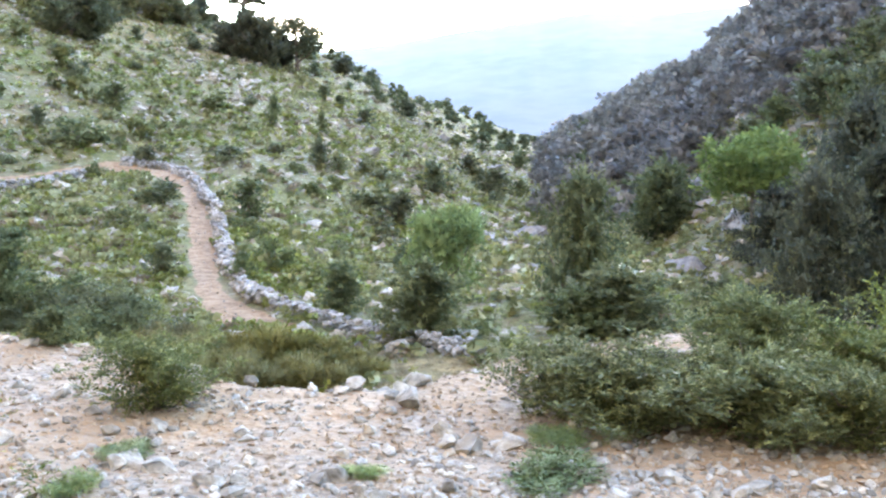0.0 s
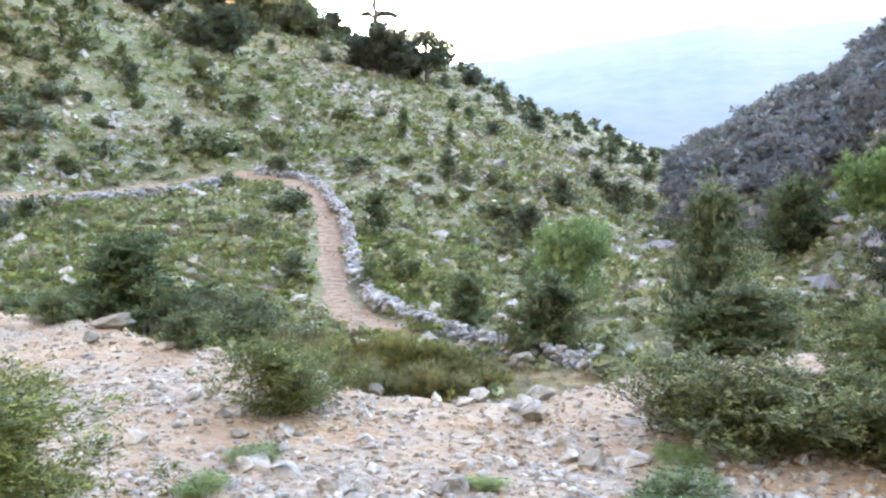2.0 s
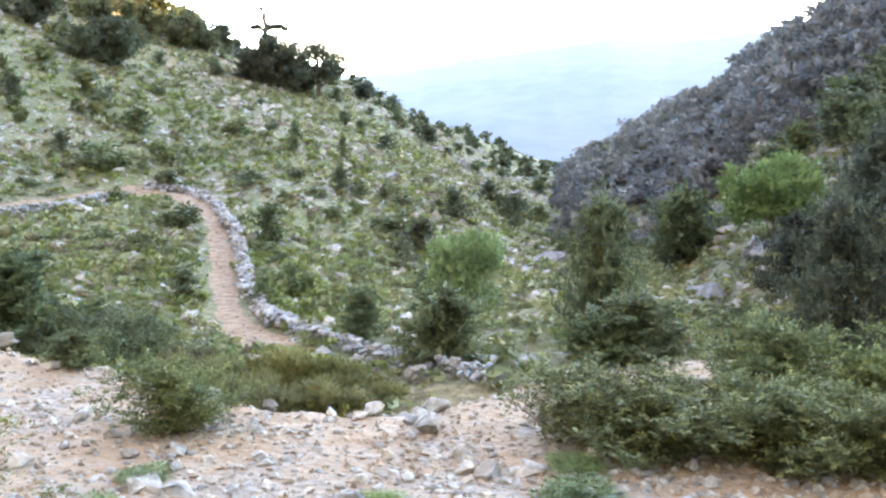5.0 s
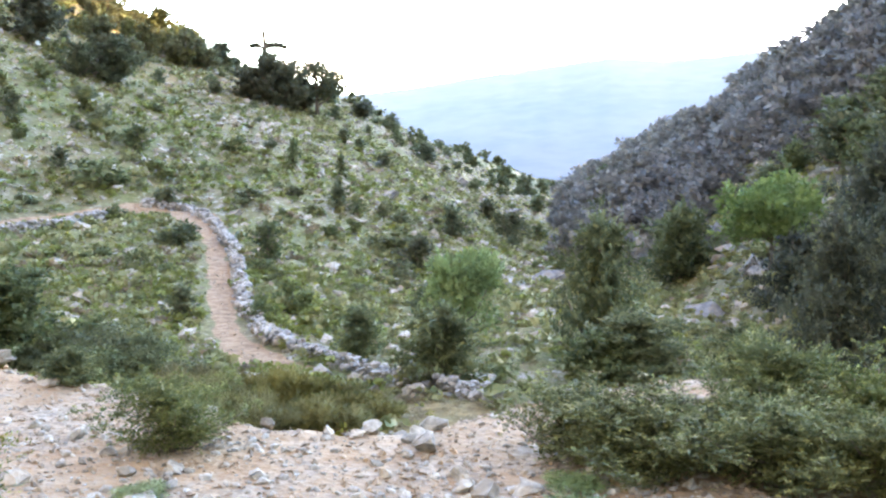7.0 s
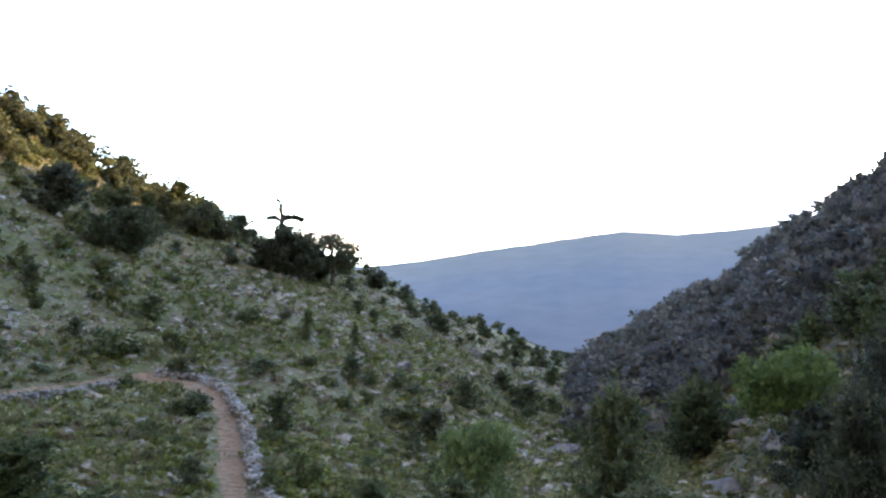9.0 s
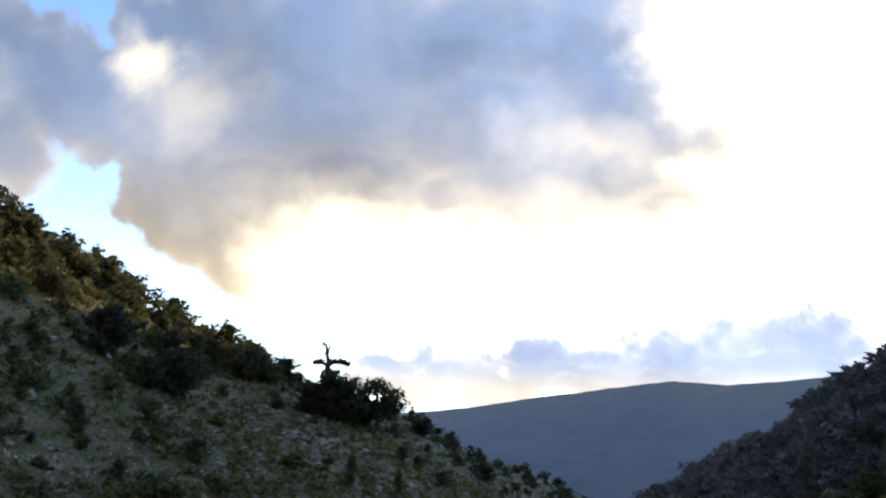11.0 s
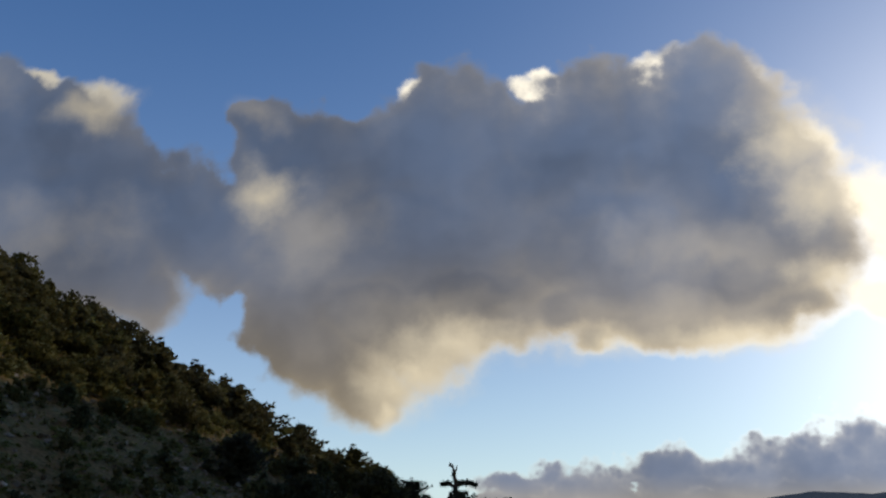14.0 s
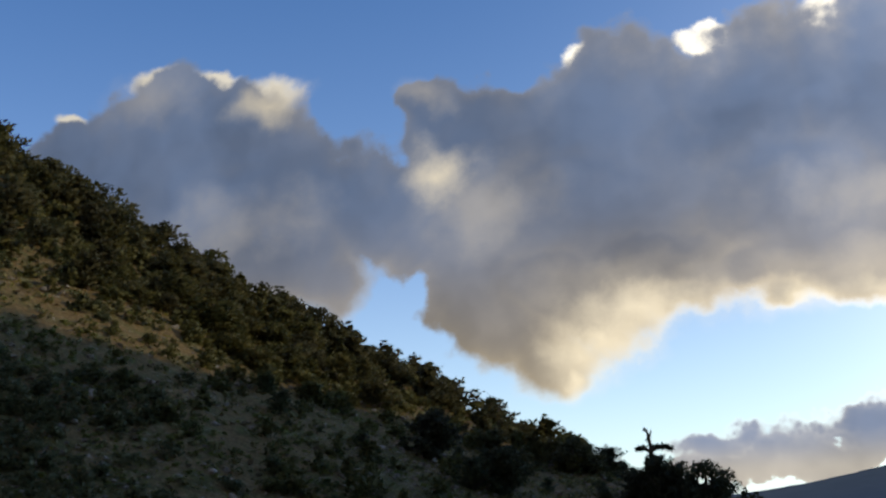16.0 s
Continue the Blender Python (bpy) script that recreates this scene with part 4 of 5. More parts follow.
def joined_leaves(name, count, az_lo, az_hi, r_lo, r_hi, keep, lumps_of, per, leaf, size_lo, size_hi, mat, label, category, seed, thin=0.5):
    """Growth that nobody could count, as one mesh."""
    r = np.random.default_rng(seed)
    shapes = [lumps_to_leaves(seed + k, lumps_of(seed + k), per, leaf, thin, 0.5, 0.25) for k in range(6)]
    az, rr = r.uniform(az_lo, az_hi, count * 6), np.sqrt(r.uniform(r_lo ** 2, r_hi ** 2, count * 6))
    x, y = -np.sin(np.radians(az)) * rr, np.cos(np.radians(az)) * rr
    ok = np.flatnonzero(r.random(count * 6) < keep(az, rr, x, y))[:count]
    x, y = x[ok], y[ok]
    z = land(x, y)
    verts, faces, normals, start = [], [], [], 0
    for k in range(len(x)):
        v, f, nrm = shapes[k % 6]
        s, a = r.uniform(size_lo, size_hi), r.random() * 6.283
        w = s * r.uniform(1.0, 1.5)
        c, d = math.cos(a) * w, math.sin(a) * w
        verts.append(np.stack([x[k] + v[:, 0] * c - v[:, 1] * d, y[k] + v[:, 0] * d + v[:, 1] * c, z[k] + s * (v[:, 2] - 0.04)], -1))
        faces.append(f + start)
        normals.append(np.stack([nrm[:, 0] * math.cos(a) - nrm[:, 1] * math.sin(a), nrm[:, 0] * math.sin(a) + nrm[:, 1] * math.cos(a), nrm[:, 2]], -1))
        start += len(v)
    ob = mesh_object(name, np.concatenate(verts), np.concatenate(faces).tolist(), mat)
    soften(ob.data, np.concatenate(normals), 0.85)
    return tagged(ob, label, category, kind="stuff")


joined_leaves("far_woods", 700, -50, -4.3, 84, 285, lambda a, r, x, y: ease((-a - 4.3) / 1.2) * ease((r - 84) / 14) * np.where(a < -24, 0.12, 1.0), lambda k: (bushy(k, 12, 0.48) if k % 3 else conical(k, 16, 0.5)), 290, 0.15, 2.3, 4.7, HAZED_WOOD_SCRUB, "dense dark evergreen woods on the shaded hill", "woods", 700, 0.6)
joined_leaves("crest_woods", 300, 10, 60, 112, 170, lambda a, r, x, y: ease((r - 131) / 15) * ease((a - 9) / 10) * (0.35 + 0.65 * (fractal(x / 9, y / 9, 3, 79) > -0.05)), lambda k: (branchy(k, 13, 0.42, 1.0, 0.05, "cone", 0.4, 0.24) if k % 3 == 0 else bushy(k, 12, 0.5)), 290, 0.135, 2.2, 5.2, HILL_SCRUB, "dense evergreen trees along the upper hillside", "woods", 740, 0.6)
joined_leaves("ridge_scrub", 260, -7, 12, 135, 238, lambda a, r, x, y: 0.9 + 0 * r, lambda k: (conical if k % 2 else bushy)(k, 7, 0.5), 110, 0.26, 0.8, 2.2, OAK, "dark evergreen scrub along the falling ridge", "scrub", 760, 0.6)
joined_leaves("upper_scrub", 900, 12, 52, 72, 150, lambda a, r, x, y: (1 - 0.8 * np.exp(-((r - 108) / 9) ** 2)) * ease((r - 78) / 50) * ease((a - 14) / 12), lambda k: (conical if k % 2 else bushy)(k, 8, 0.5), 80, 0.28, 0.9, 2.3, HILL_SCRUB, "brownish evergreen scrub covering the upper slope", "scrub", 765, 0.6)
def beside_path(x, y, gap):
    return distance_to(TRAIL, x, y) > gap


def meadow(x, y):
    """Little grows on the grassy floor of the gully."""
    grass = ease((5.0 - np.hypot((x - 2.0) / 1.3, (y - 35) / 1.6)) / 1.5)
    straw_and_sunlight = ease((2.4 - np.hypot((x + 0.4) / 1.5, (y - 28.0) / 1.1)) / 0.8)
    return 1 - np.maximum(0.85 * grass, 0.97 * straw_and_sunlight)


joined_leaves("grey_cushions", 6500, -23, 46, 25, 140, lambda a, r, x, y: (0.25 + 0.7 * (fractal(x / 5, y / 5, 3, 73) > -0.15)) * beside_path(x, y, 0.85 + 0.8 * ease((r - 64) / 6)) * meadow(x, y) * np.minimum(1, 55 / r), lambda k: bushy(k, 5, 0.6, 0.85), 24, 0.35, 0.3, 0.85, GREY_HERB, "grey-green thorny cushion shrubs all over the slope", "scrub", 820, 0.75)
joined_leaves("yellow_cushions", 2600, -12, 46, 25, 120, lambda a, r, x, y: (0.1 + 0.9 * (fractal(x / 8, y / 8, 3, 75) > 0.1)) * beside_path(x, y, 0.85 + 0.8 * ease((r - 64) / 6)) * meadow(x, y) * np.minimum(1, 50 / r), lambda k: bushy(k, 5, 0.6, 0.8), 34, 0.32, 0.3, 0.7, YELLOW_HERB, "yellow-green spurge cushions dotted over the slope", "scrub", 840, 0.75)
joined_leaves("brown_cushions", 900, -12, 46, 25, 140, lambda a, r, x, y: (0.1 + 0.9 * (fractal(x / 7, y / 7, 3, 77) > 0.15)) * beside_path(x, y, 0.8 + 0.8 * ease((r - 64) / 6)) * meadow(x, y) * np.minimum(1, 55 / r), lambda k: bushy(k, 5, 0.6, 0.8), 34, 0.32, 0.3, 0.7, BROWN_HERB, "dry brown thorny cushions between the rocks", "scrub", 860, 0.75)
joined_leaves("gully_herbs", 1500, -21, -5, 36, 76, lambda a, r, x, y: 0.3 + 0.65 * (fractal(x / 4, y / 4, 3, 83) > -0.1), lambda k: bushy(k, 5, 0.6, 0.85), 40, 0.26, 0.25, 0.65, GREY_HERB, "grey-green herbs and low scrub beside the gully", "scrub", 870, 0.6)
joined_leaves("bank_herbs", 1500, 6, 34, 27, 56, lambda a, r, x, y: (0.25 + 0.7 * (fractal(x / 3, y / 3, 3, 87) > -0.2)) * beside_path(x, y, 1.0) * meadow(x, y), lambda k: bushy(k, 6, 0.6, 0.85), 46, 0.24, 0.25, 0.65, HERB, "knee-high green herbs on the bank below the road", "scrub", 880, 0.5)
joined_leaves("meadow_grass", 1500, -6, 8, 25, 43, lambda a, r, x, y: (np.hypot((x - 1.4) / 1.4, (y - 33.5) / 1.9) < 4.6) * (np.hypot((x + 0.4) / 1.5, (y - 28.0) / 1.1) > 2.4) * beside_path(x, y, 1.0), lambda k: bushy(k, 4, 0.8, 0.9), 26, 0.34, 0.10, 0.24, MEADOW, "short soft grass on the floor of the gully", "grass", 890, 0.14)
joined_leaves("dry_grass", 420, -5, 6, 25.5, 31, lambda a, r, x, y: np.hypot((x + 0.4) / 1.5, (y - 28.0) / 1.1) < 2.4, lambda k: bushy(k, 4, 0.8, 0.9), 26, 0.34, 0.10, 0.26, STRAW, "dry straw-coloured grass below the road's edge", "grass", 893, 0.14)
joined_leaves("shaded_scrub", 420, 32, 50, 58, 100, lambda a, r, x, y: (0.2 + 0.75 * (fractal(x / 6, y / 6, 3, 89) > -0.1)) * beside_path(x, y, 2.0), lambda k: bushy(k, 8, 0.55), 90, 0.24, 0.7, 1.8, OAK, "dark evergreen shrubs on the shaded steep slope", "scrub", 895, 0.55)
joined_leaves("low_scrub", 7000, -23, 46, 25, 175, lambda a, r, x, y: 0.35 + 0.6 * (fractal(x / 6, y / 6, 3, 71) > 0.0) - 0.9 * (distance_to(TRAIL, x, y) < 1.6), lambda k: bushy(k, 4, 0.6), 11, 0.36, 0.18, 0.5, HERB, "low green herbs and thorny cushions on the slope", "scrub", 780, 0.6)
joined_leaves("dark_scrub", 1200, -23, 46, 24, 235, lambda a, r, x, y: 0.5 - 0.9 * (distance_to(TRAIL, x, y) < 2.0), lambda k: bushy(k, 5, 0.6), 44, 0.28, 0.4, 0.9, OAK, "small dark evergreen shrubs dotted over the slope", "scrub", 800, 0.6)

# ---- the bare-limbed tree on the crest ----
for x, y, high, wide in ((-24.46, 147.66, 6.00, 4.30),):
    flat_crown = [(0.30, 0.0, 0.645, 0.24, 0.05), (-0.26, 0.0, 0.63, 0.17, 0.045), (0.55, 0.05, 0.60, 0.13, 0.04), (-0.02, 0.0, 0.82, 0.05, 0.09), (0.03, 0.0, 0.42, 0.16, 0.12), (0.0, 0.0, 0.25, 0.2, 0.15), (-0.1, 0.0, 1.0, 0.06, 0.04)]
    tree = new("bare_pine_tree")
    for name, points, radii in (("trunk", ((0, 0, -0.1), (0.03, 0, 0.6), (-0.02, 0, 0.82), (-0.06, 0, 1.0)), (0.085, 0.065, 0.05, 0.03)), ("limb", ((0.02, 0, 0.58), (0.3, 0.02, 0.65), (0.66, 0.05, 0.6)), (0.05, 0.04, 0.02)),
                                ("limb", ((0.02, 0, 0.56), (-0.18, 0.0, 0.62), (-0.42, 0.03, 0.64)), (0.045, 0.035, 0.02)), ("limb", ((-0.02, 0, 0.84), (0.05, 0, 0.92), (0.07, 0, 1.0)), (0.03, 0.025, 0.015))):
        v, f = tube(points, radii)
        mesh_object(name, v, f, BARK, True).parent = tree
    v, f, nrm = lumps_to_leaves(331, flat_crown, 800, 0.10, 0.5, 0.6, 0.1)
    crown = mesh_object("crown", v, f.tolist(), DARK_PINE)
    crown.parent = tree
    soften(crown.data, nrm)
    tree.matrix_basis = Matrix.Translation((x, y, land_z(x, y) - 0.1)) @ Matrix.Diagonal((wide, wide, high, 1))
    tagged(tree, "storm-broken pine with flat side limbs on the crest", "tree", "trees on the crest")


# ---- stones ----
def stone_shape(seed, level=1, flat=0.7, cuts=14, slim=0.65):
    """An angular stone about one unit across."""
    r = np.random.default_rng(seed)
    bm = bmesh.new()
    bmesh.ops.create_icosphere(bm, subdivisions=level, radius=0.62)
    v = np.array([q.co[:] for q in bm.verts])
    f = [[q.index for q in p.verts] for p in bm.faces]
    bm.free()
    for n in unit(r.normal(size=(cuts, 3))):
        d = v @ n
        lim = r.uniform(0.20, 0.40)
        v = v - np.maximum(d - lim, 0)[:, None] * n
    v = v * (1.0, r.uniform(slim, 1.0), flat * r.uniform(0.7, 1.1)) * 1.25 * (1 + (0.07 if level < 3 else 0.012) * r.normal(size=(len(v), 1)))
    return v, f


def stone_mesh(name, seed, level, mat, flat=0.7):
    v, f = stone_shape(seed, level, flat, 13 if level > 2 else 14, 0.9 if level > 2 else 0.65)
    if level > 2:
        # ledges and pits
        v = v * (1 + 0.09 * fractal(v[:, 0] * 3 + v[:, 2] * 4, v[:, 1] * 3 - v[:, 2] * 2, 4, seed))[:, None]
    me = bpy.data.meshes.new(name)
    me.from_pydata([tuple(p) for p in v], [], f)
    me.materials.append(mat)
    return me


def lay_stone(name, me, x, y, size, sink=0.25, z=None, tall=1.0, r=random):
    ob = new(name, me)
    z = land_z(x, y) if z is None else z
    ob.matrix_basis = Matrix.Translation((x, y, z + size * tall * (0.28 - sink * 0.5))) @ Euler((r.uniform(-0.25, 0.25), r.uniform(-0.25, 0.25), r.random() * 6.283)).to_matrix().to_4x4() @ Matrix.Diagonal((size, size, size * tall, 1))
    return ob


def joined_stones(name, xs, ys, sizes, mat, label, seed, zs=None, sink=0.2, kind="stuff", level=1):
    r = np.random.default_rng(seed)
    shapes = [(stone_shape_low if level == 0 else pebble_shape)(seed + k) for k in range(12)]
    zs = land(np.array(xs), np.array(ys)) if zs is None else zs
    verts, faces, start = [], [], 0
    for k, (x, y, z, s) in enumerate(zip(xs, ys, zs, sizes)):
        v, f = shapes[k % len(shapes)]
        turn = np.array(Euler((r.uniform(-0.5, 0.5), r.uniform(-0.5, 0.5), r.random() * 6.283)).to_matrix())
        verts.append(v @ turn.T * s + (x, y, z + s * (0.25 - sink)))
        faces.append(np.array(f) + start)
        start += len(v)
    ob = mesh_object(name, np.concatenate(verts), np.concatenate(faces).tolist(), mat)
    return tagged(ob, label, "stones", kind=kind) if label else ob


def stone_shape_low(seed):
    """A small stone of twenty facets."""
    r = np.random.default_rng(seed)
    bm = bmesh.new()
    bmesh.ops.create_icosphere(bm, subdivisions=1, radius=0.5)
    v = np.array([q.co[:] for q in bm.verts])
    f = [[q.index for q in p.verts] for p in bm.faces]
    bm.free()
    v = v * (1.0, r.uniform(0.6, 1.0), r.uniform(0.45, 0.8)) * (1 + 0.22 * r.normal(size=(len(v), 1)))
    return v, f


def pebble_shape(seed):
    """A pebble of eight uneven facets."""
    r = np.random.default_rng(seed)
    v = np.array([(1, 0, 0), (0, 1, 0), (-1, 0, 0), (0, -1, 0), (0, 0, 1), (0, 0, -1)], float) * 0.5
    f = [(0, 1, 4), (1, 2, 4), (2, 3, 4), (3, 0, 4), (1, 0, 5), (2, 1, 5), (3, 2, 5), (0, 3, 5)]
    v = (v + 0.17 * r.normal(size=v.shape)) * (1.15, r.uniform(0.75, 1.1), r.uniform(0.6, 0.95))
    return v, f


def polar_spots(count, az_lo, az_hi, r_lo, r_hi, seed, keep, power=1.0):
    r = np.random.default_rng(seed)
    az = r.uniform(az_lo, az_hi, count * 8)
    rr = (r_lo ** power + (r_hi ** power - r_lo ** power) * r.random(count * 8)) ** (1 / power)
    x, y = -np.sin(np.radians(az)) * rr, np.cos(np.radians(az)) * rr
    ok = np.flatnonzero(r.random(count * 8) < keep(az, rr, x, y))[:count]
    return x[ok], y[ok], r.random(len(ok))


BOULDERS = [stone_mesh("boulder", 900 + k, 4, BOULDER_STONE, 0.85) for k in range(5)]
for k, (x, y, high, wide) in enumerate(((-35.5, 62.8, 2.5, 3.1), (-34.51, 63.23, 0.90, 1.72), (-32.45, 59.67, 0.78, 1.69), (-22.00, 39.83, 0.77, 1.32), (-25.50, 39.60, 0.46, 1.14), (4.92, 69.93, 1.08, 2.10), (10.3, 49.2, 0.75, 1.75), (13.95, 54.55, 1.14, 1.68), (13.92, 96.47, 1.22, 1.87), (13.33, 85.67, 1.00, 1.50), (12.33, 89.15, 0.78, 1.12), (14.85, 69.42, 1.02, 1.57), (14.73, 64.18, 0.76, 1.26), (14.18, 63.88, 0.69, 1.26), (13.78, 55.67, 0.77, 0.99), (6.88, 78.86, 0.76, 1.14), (7.02, 67.38, 0.59, 1.05), (-7.36, 107.60, 0.82, 1.44), (-5.66, 92.08, 0.71, 1.15), (14.70, 67.15, 1.32, 1.98), (14.46, 92.60, 1.80, 2.70), (-0.24, 127.13, 0.73, 1.34), (5.15, 125.35, 1.08, 2.40), (3.20, 69.15, 0.73, 1.50))):
    ob = lay_stone("boulder", BOULDERS[k % 5], x, y, wide * 1.15, 0.55, None, 1.6 * high / wide)
    tagged(ob, "weathered pale grey limestone boulder on the slope", "boulder", "boulders on the slope")
ROCKS = [stone_mesh("rock", 920 + k, 2, LIMESTONE, 0.75) for k in range(6)]
for k, (x, y, high, wide) in enumerate(((-0.29, 10.05, 0.20, 0.28), (0.56, 8.98, 0.14, 0.27), (1.35, 8.29, 0.09, 0.17), (3.07, 9.46, 0.15, 0.45), (-2.02, 26.67, 0.29, 0.66), (0.20, 8.95, 0.14, 0.32), (-0.76, 8.27, 0.13, 0.25), (-2.41, 8.67, 0.14, 0.36), (0.03, 9.05, 0.12, 0.27), (2.25, 8.09, 0.13, 0.30), (2.75, 8.04, 0.11, 0.22), (-1.68, 8.13, 0.13, 0.25), (-0.60, 9.33, 0.09, 0.16), (-1.56, 9.17, 0.07, 0.13), (-5.41, 13.24, 0.22, 0.52), (-13.11, 34.28, 0.32, 0.72), (-5.15, 10.67, 0.19, 0.26), (-3.55, 9.14, 0.13, 0.24), (-2.44, 8.56, 0.13, 0.27), (-2.12, 8.54, 0.13, 0.27), (-4.38, 12.35, 0.09, 0.32))):
    ob = lay_stone("rock", ROCKS[k % 6], x, y, wide * 1.0, 0.25, None, 1.55 * high / wide)
    tagged(ob, "angular grey limestone rock lying on the gravel road", "rock", "rocks on the road")

# rim of the road: a broken row of pale rocks
for k, az in enumerate(np.arange(-8, 15, 0.5)):
    rim = float(road_edge(az)) + random.uniform(-0.3, 0.35)
    if random.random() < 0.7:
        ob = lay_stone("rock", ROCKS[k % 6], -math.sin(radians(az)) * rim, math.cos(radians(az)) * rim, 0.08 + 0.2 * random.random() ** 1.8, 0.15)
        tagged(ob, "pale limestone rock in the broken rim of the road", "rock", "rocks along the road's edge")

ob = lay_stone("rock", ROCKS[4], 1.93, 10.8, 0.48, 0.0, None, 1.35)
tagged(ob, "white upright limestone rock behind the junipers", "rock", "rocks along the road's edge")

# loose stones on the road
def grey_belt(az, r, x, y):
    """Stones lie thickest along the near side and in a belt across the road."""
    near = np.exp(-((r - 8.2) / 1.1) ** 2)
    belt = np.exp(-((r - 10.2 - 0.05 * (az - 10)) / 0.5) ** 2) * (az > 8) * (az < 22)
    return np.clip(0.12 + 0.75 * near + 0.4 * belt, 0, 1) * (r < road_edge(az) - 0.1) * (0.45 + 0.55 * (fractal(x * 0.9, y * 0.9, 3, 91) > -0.1))


xs, ys, q = polar_spots(210, -23, 36, 6.8, 19, 31, grey_belt)
for k in range(len(xs)):
    ob = lay_stone("stone", ROCKS[k % 6], xs[k], ys[k], 0.07 + 0.16 * q[k] ** 2.5, 0.2)
    tagged(ob, "loose angular grey stone on the dirt road", "stone", "loose stones on the road")
xs, ys, q = polar_spots(3200, -24, 38, 6.6, 20, 33, grey_belt)
joined_stones("stone_litter", xs, ys, 0.03 + 0.10 * q ** 2.5, LIMESTONE, "small grey limestone fragments strewn over the road", 34, level=0)
xs, ys, q = polar_spots(13000, -25, 40, 6.4, 22, 35, lambda a, r, x, y: 0.9 * (r < road_edge(a) + 0.1))
joined_stones("gravel", xs, ys, 0.018 + 0.07 * q ** 2.6, ROAD_STONE, "pale pinkish gravel and earth clods of the road", 36)
# limestone all over the slopes
xs, ys, q = polar_spots(17000, -9, 46, 24, 168, 37, lambda a, r, x, y: (1 - 0.7 * ease((a - 22) / 8) * ease((r - 85) / 20)) * meadow(x, y) * (0.3 + 0.6 * (fractal(x / 7, y / 7, 3, 95) > 0.05)) * (distance_to(TRAIL, x, y) > 0.9 + 0.7 * ease((r - 64) / 6)), 1.6)
large = (q > 0.982) & (np.hypot(xs, ys) < 125)
for k in np.flatnonzero(large)[:290]:
    ob = lay_stone("rock", ROCKS[k % 6], xs[k], ys[k], 0.14 + 0.8 * q[k] ** 5, 0.3)
    tagged(ob, "pale limestone rock among herbs on the slope", "rock", "limestone rocks on the slope")
xs, ys, q = xs[~large], ys[~large], q[~large]
joined_stones("slope_stones", xs, ys, 0.15 + 0.72 * q ** 4, LIMESTONE, "pale limestone fragments strewn over the green slope", 38)
xs, ys, q = polar_spots(4200, -23, 2, 34, 95, 39, lambda a, r, x, y: ease((r - 37) / 12) * meadow(x, y) * (0.4 + 0.5 * (fractal(x / 6, y / 6, 3, 97) > 0.1)), 1.6)
joined_stones("gully_stones", xs, ys, 0.11 + 0.8 * q ** 6, LIMESTONE, "bluish grey limestone outcrops beside the gully", 40, level=0)
xs, ys, q = polar_spots(900, 5, 36, 34, 78, 41, lambda a, r, x, y: distance_to(TRAIL, x, y) < 0.8, 1.6)
joined_stones("path_stones", xs, ys, 0.04 + 0.10 * q ** 2, ROAD_STONE, "small loose stones lying on the earth path", 42)


# ---- dry stone walls along the path ----
WALL_STONES = [stone_mesh("stone", 960 + k, 1, WALL_STONE, 0.75) for k in range(8)]


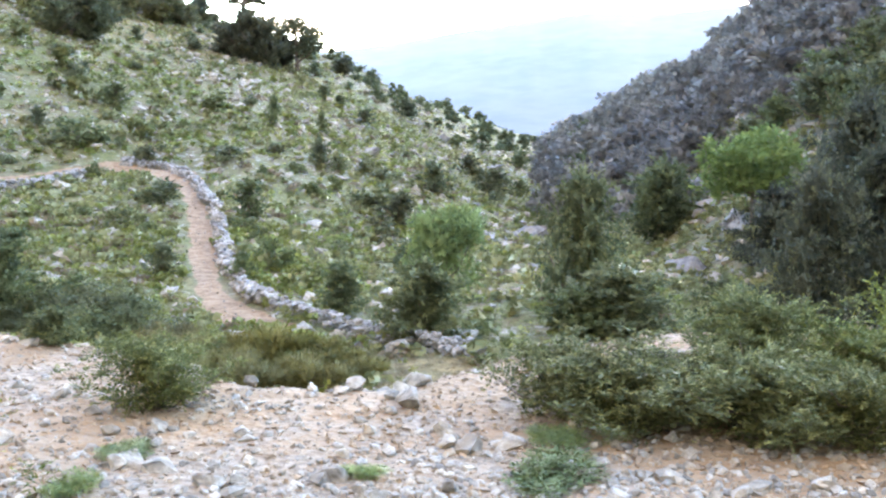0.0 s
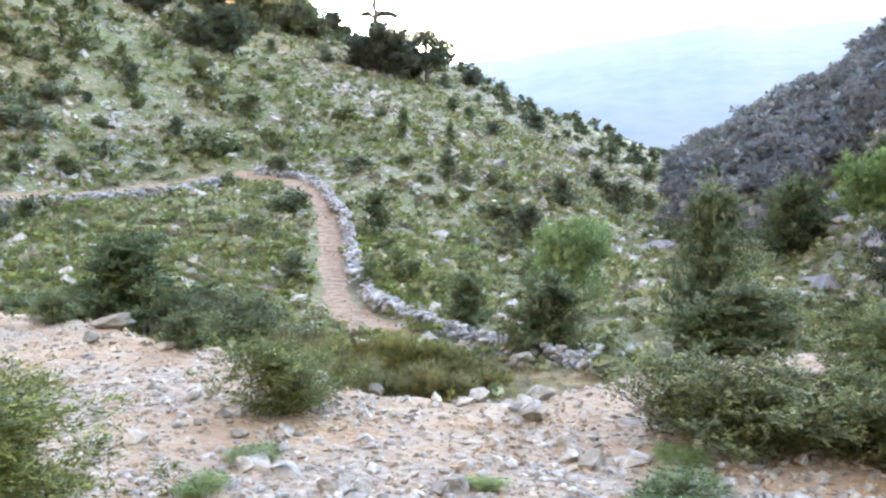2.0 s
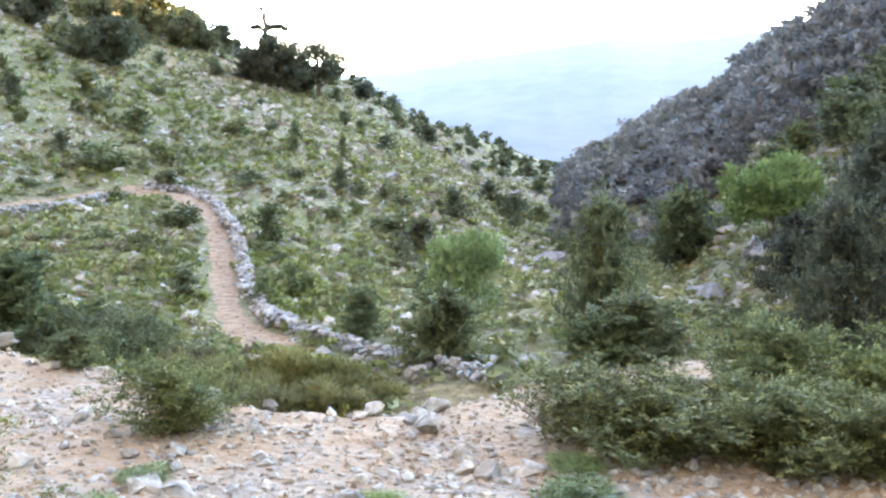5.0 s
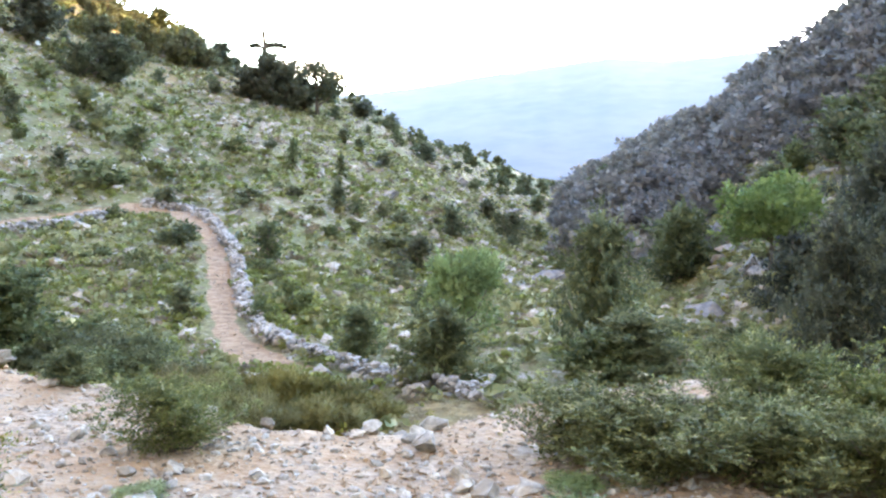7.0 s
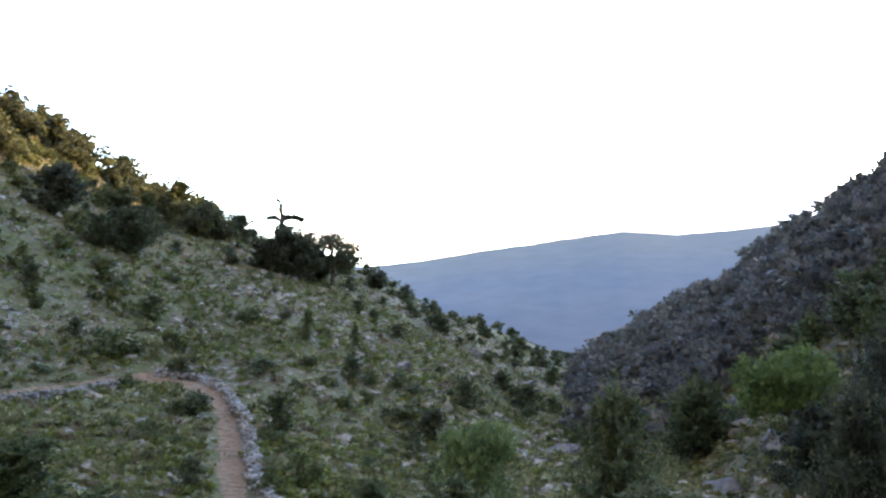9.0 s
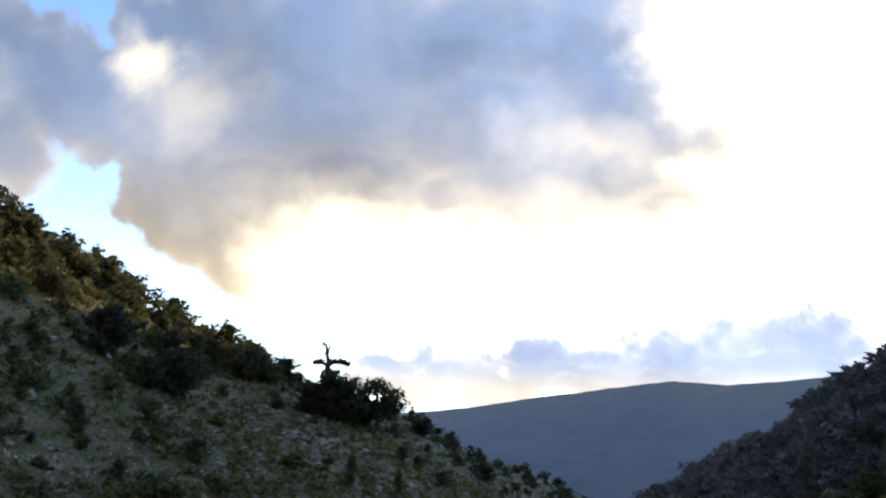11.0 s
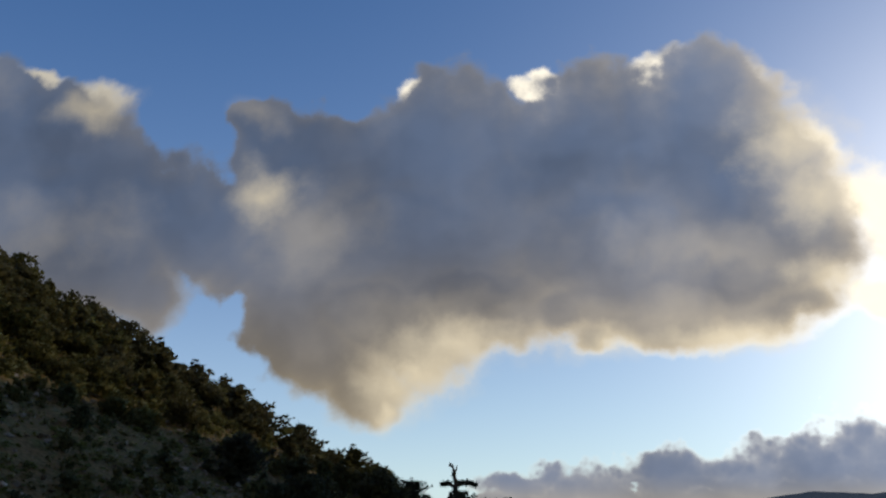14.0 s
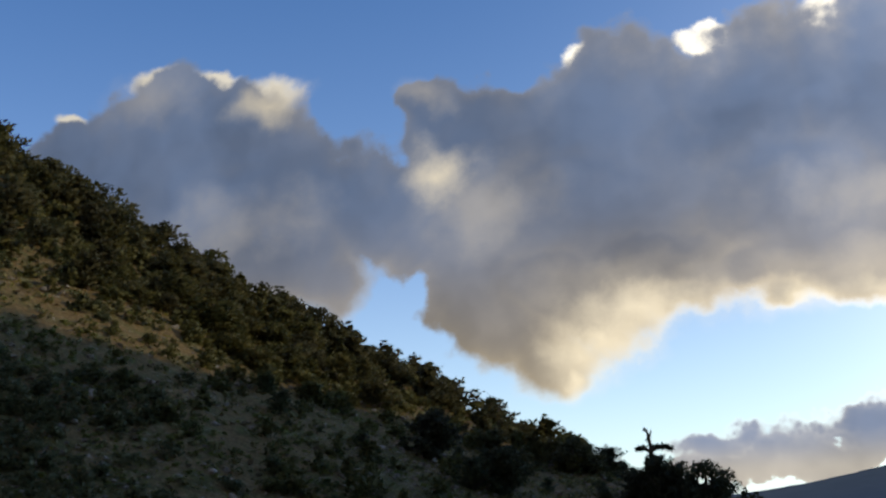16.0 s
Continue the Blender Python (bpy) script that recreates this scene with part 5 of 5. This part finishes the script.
def dry_wall(name, line, width, height, per_metre, limit, label, seed):
    r = np.random.default_rng(seed)
    way = resample(line, 0.1)
    length = 0.1 * len(way)
    total = int(length * per_metre)
    root = new(name)
    root.location = (*way[0], land_z(*way[0]))
    spots = []
    for k in range(total):
        i = min(int((k + r.random()) / total * len(way)), len(way) - 2)
        t = unit(way[min(i + 3, len(way) - 1)] - way[max(i - 3, 0)])
        h = height * r.random() * (0.75 + 0.25 * math.sin(i * 0.11) * math.sin(i * 0.037))
        half = width * 0.5 * (1 - 0.55 * h / height)
        p = way[i] + np.array((-t[1], t[0])) * r.uniform(-half, half)
        spots.append((p[0], p[1], land_z(p[0], p[1]) + h, 0.17 + 0.24 * r.random() ** 1.5))
    spots.sort(key=lambda s: math.hypot(s[0], s[1]))
    for k, (x, y, z, s) in enumerate(spots[:limit]):
        ob = lay_stone("stone", WALL_STONES[k % 8], x, y, s, 0.3, z)
        ob.parent = root
        ob.matrix_parent_inverse = Matrix.Translation(root.location).inverted()
    rest = np.array(spots[limit:])
    if len(rest):
        ob = joined_stones("rubble", rest[:, 0], rest[:, 1], rest[:, 3], WALL_STONE, "", seed + 1, rest[:, 2], 0.3, level=0)
        ob["kind"] = "stuff"
        ob.parent = root
        ob.matrix_parent_inverse = Matrix.Translation(root.location).inverted()
    tagged(root, label, "stone wall")


dry_wall("dry_stone_wall", WALL_LINE, 0.75, 0.55, 34, 300, "tumbled dry stone wall of grey limestone beside the path", 51)
dry_wall("retaining_wall", LOW_WALL_LINE, 0.7, 0.7, 36, 290, "low dry stone retaining wall under the hillside path", 55)


# ---- houses on the far valley floor ----
def house(x, y, wide, deep, high, turn):
    root = new("house")
    root.matrix_basis = Matrix.Translation((x, y, np.interp(math.hypot(x, y), (900, 1500, 2700), (-136, -164, -181)) - 1)) @ Matrix.Rotation(turn, 4, "Z")
    w, d = wide / 2, deep / 2
    v = [(sx * w, sy * d, z) for z in (0, high) for sx, sy in ((-1, -1), (1, -1), (1, 1), (-1, 1))]
    f = [(0, 1, 5, 4), (1, 2, 6, 5), (2, 3, 7, 6), (3, 0, 4, 7), (4, 5, 6, 7)]
    wall = mesh_object("wall", v, f, PLASTER)
    e = 0.6
    v = [(-w - e, -d - e, high), (w + e, -d - e, high), (w + e, d + e, high), (-w - e, d + e, high), (-w - e, 0, high + deep * 0.3), (w + e, 0, high + deep * 0.3)]
    f = [(0, 1, 5, 4), (2, 3, 4, 5), (0, 4, 3), (1, 2, 5), (0, 3, 2, 1)]
    roof = mesh_object("roof", v, f, ROOF)
    for p in (wall, roof):
        p.parent = root
    tagged(root, "white plastered house with a clay roof in the valley", "house", "houses in the valley")


for az, r, wide, deep, high in ((-5.5, 2350, 16, 11, 8), (-5.3, 2380, 12, 9, 6), (-4.9, 2300, 10, 8, 6), (-5.9, 2420, 14, 9, 6), (-3.9, 2450, 11, 8, 5)):
    house(-math.sin(radians(az)) * r, math.cos(radians(az)) * r, wide, deep, high, 0.3)

for stock in STOCK.values():
    for root, used in stock:
        if not used:
            for ob in (*root.children, root):
                bpy.data.objects.remove(ob)
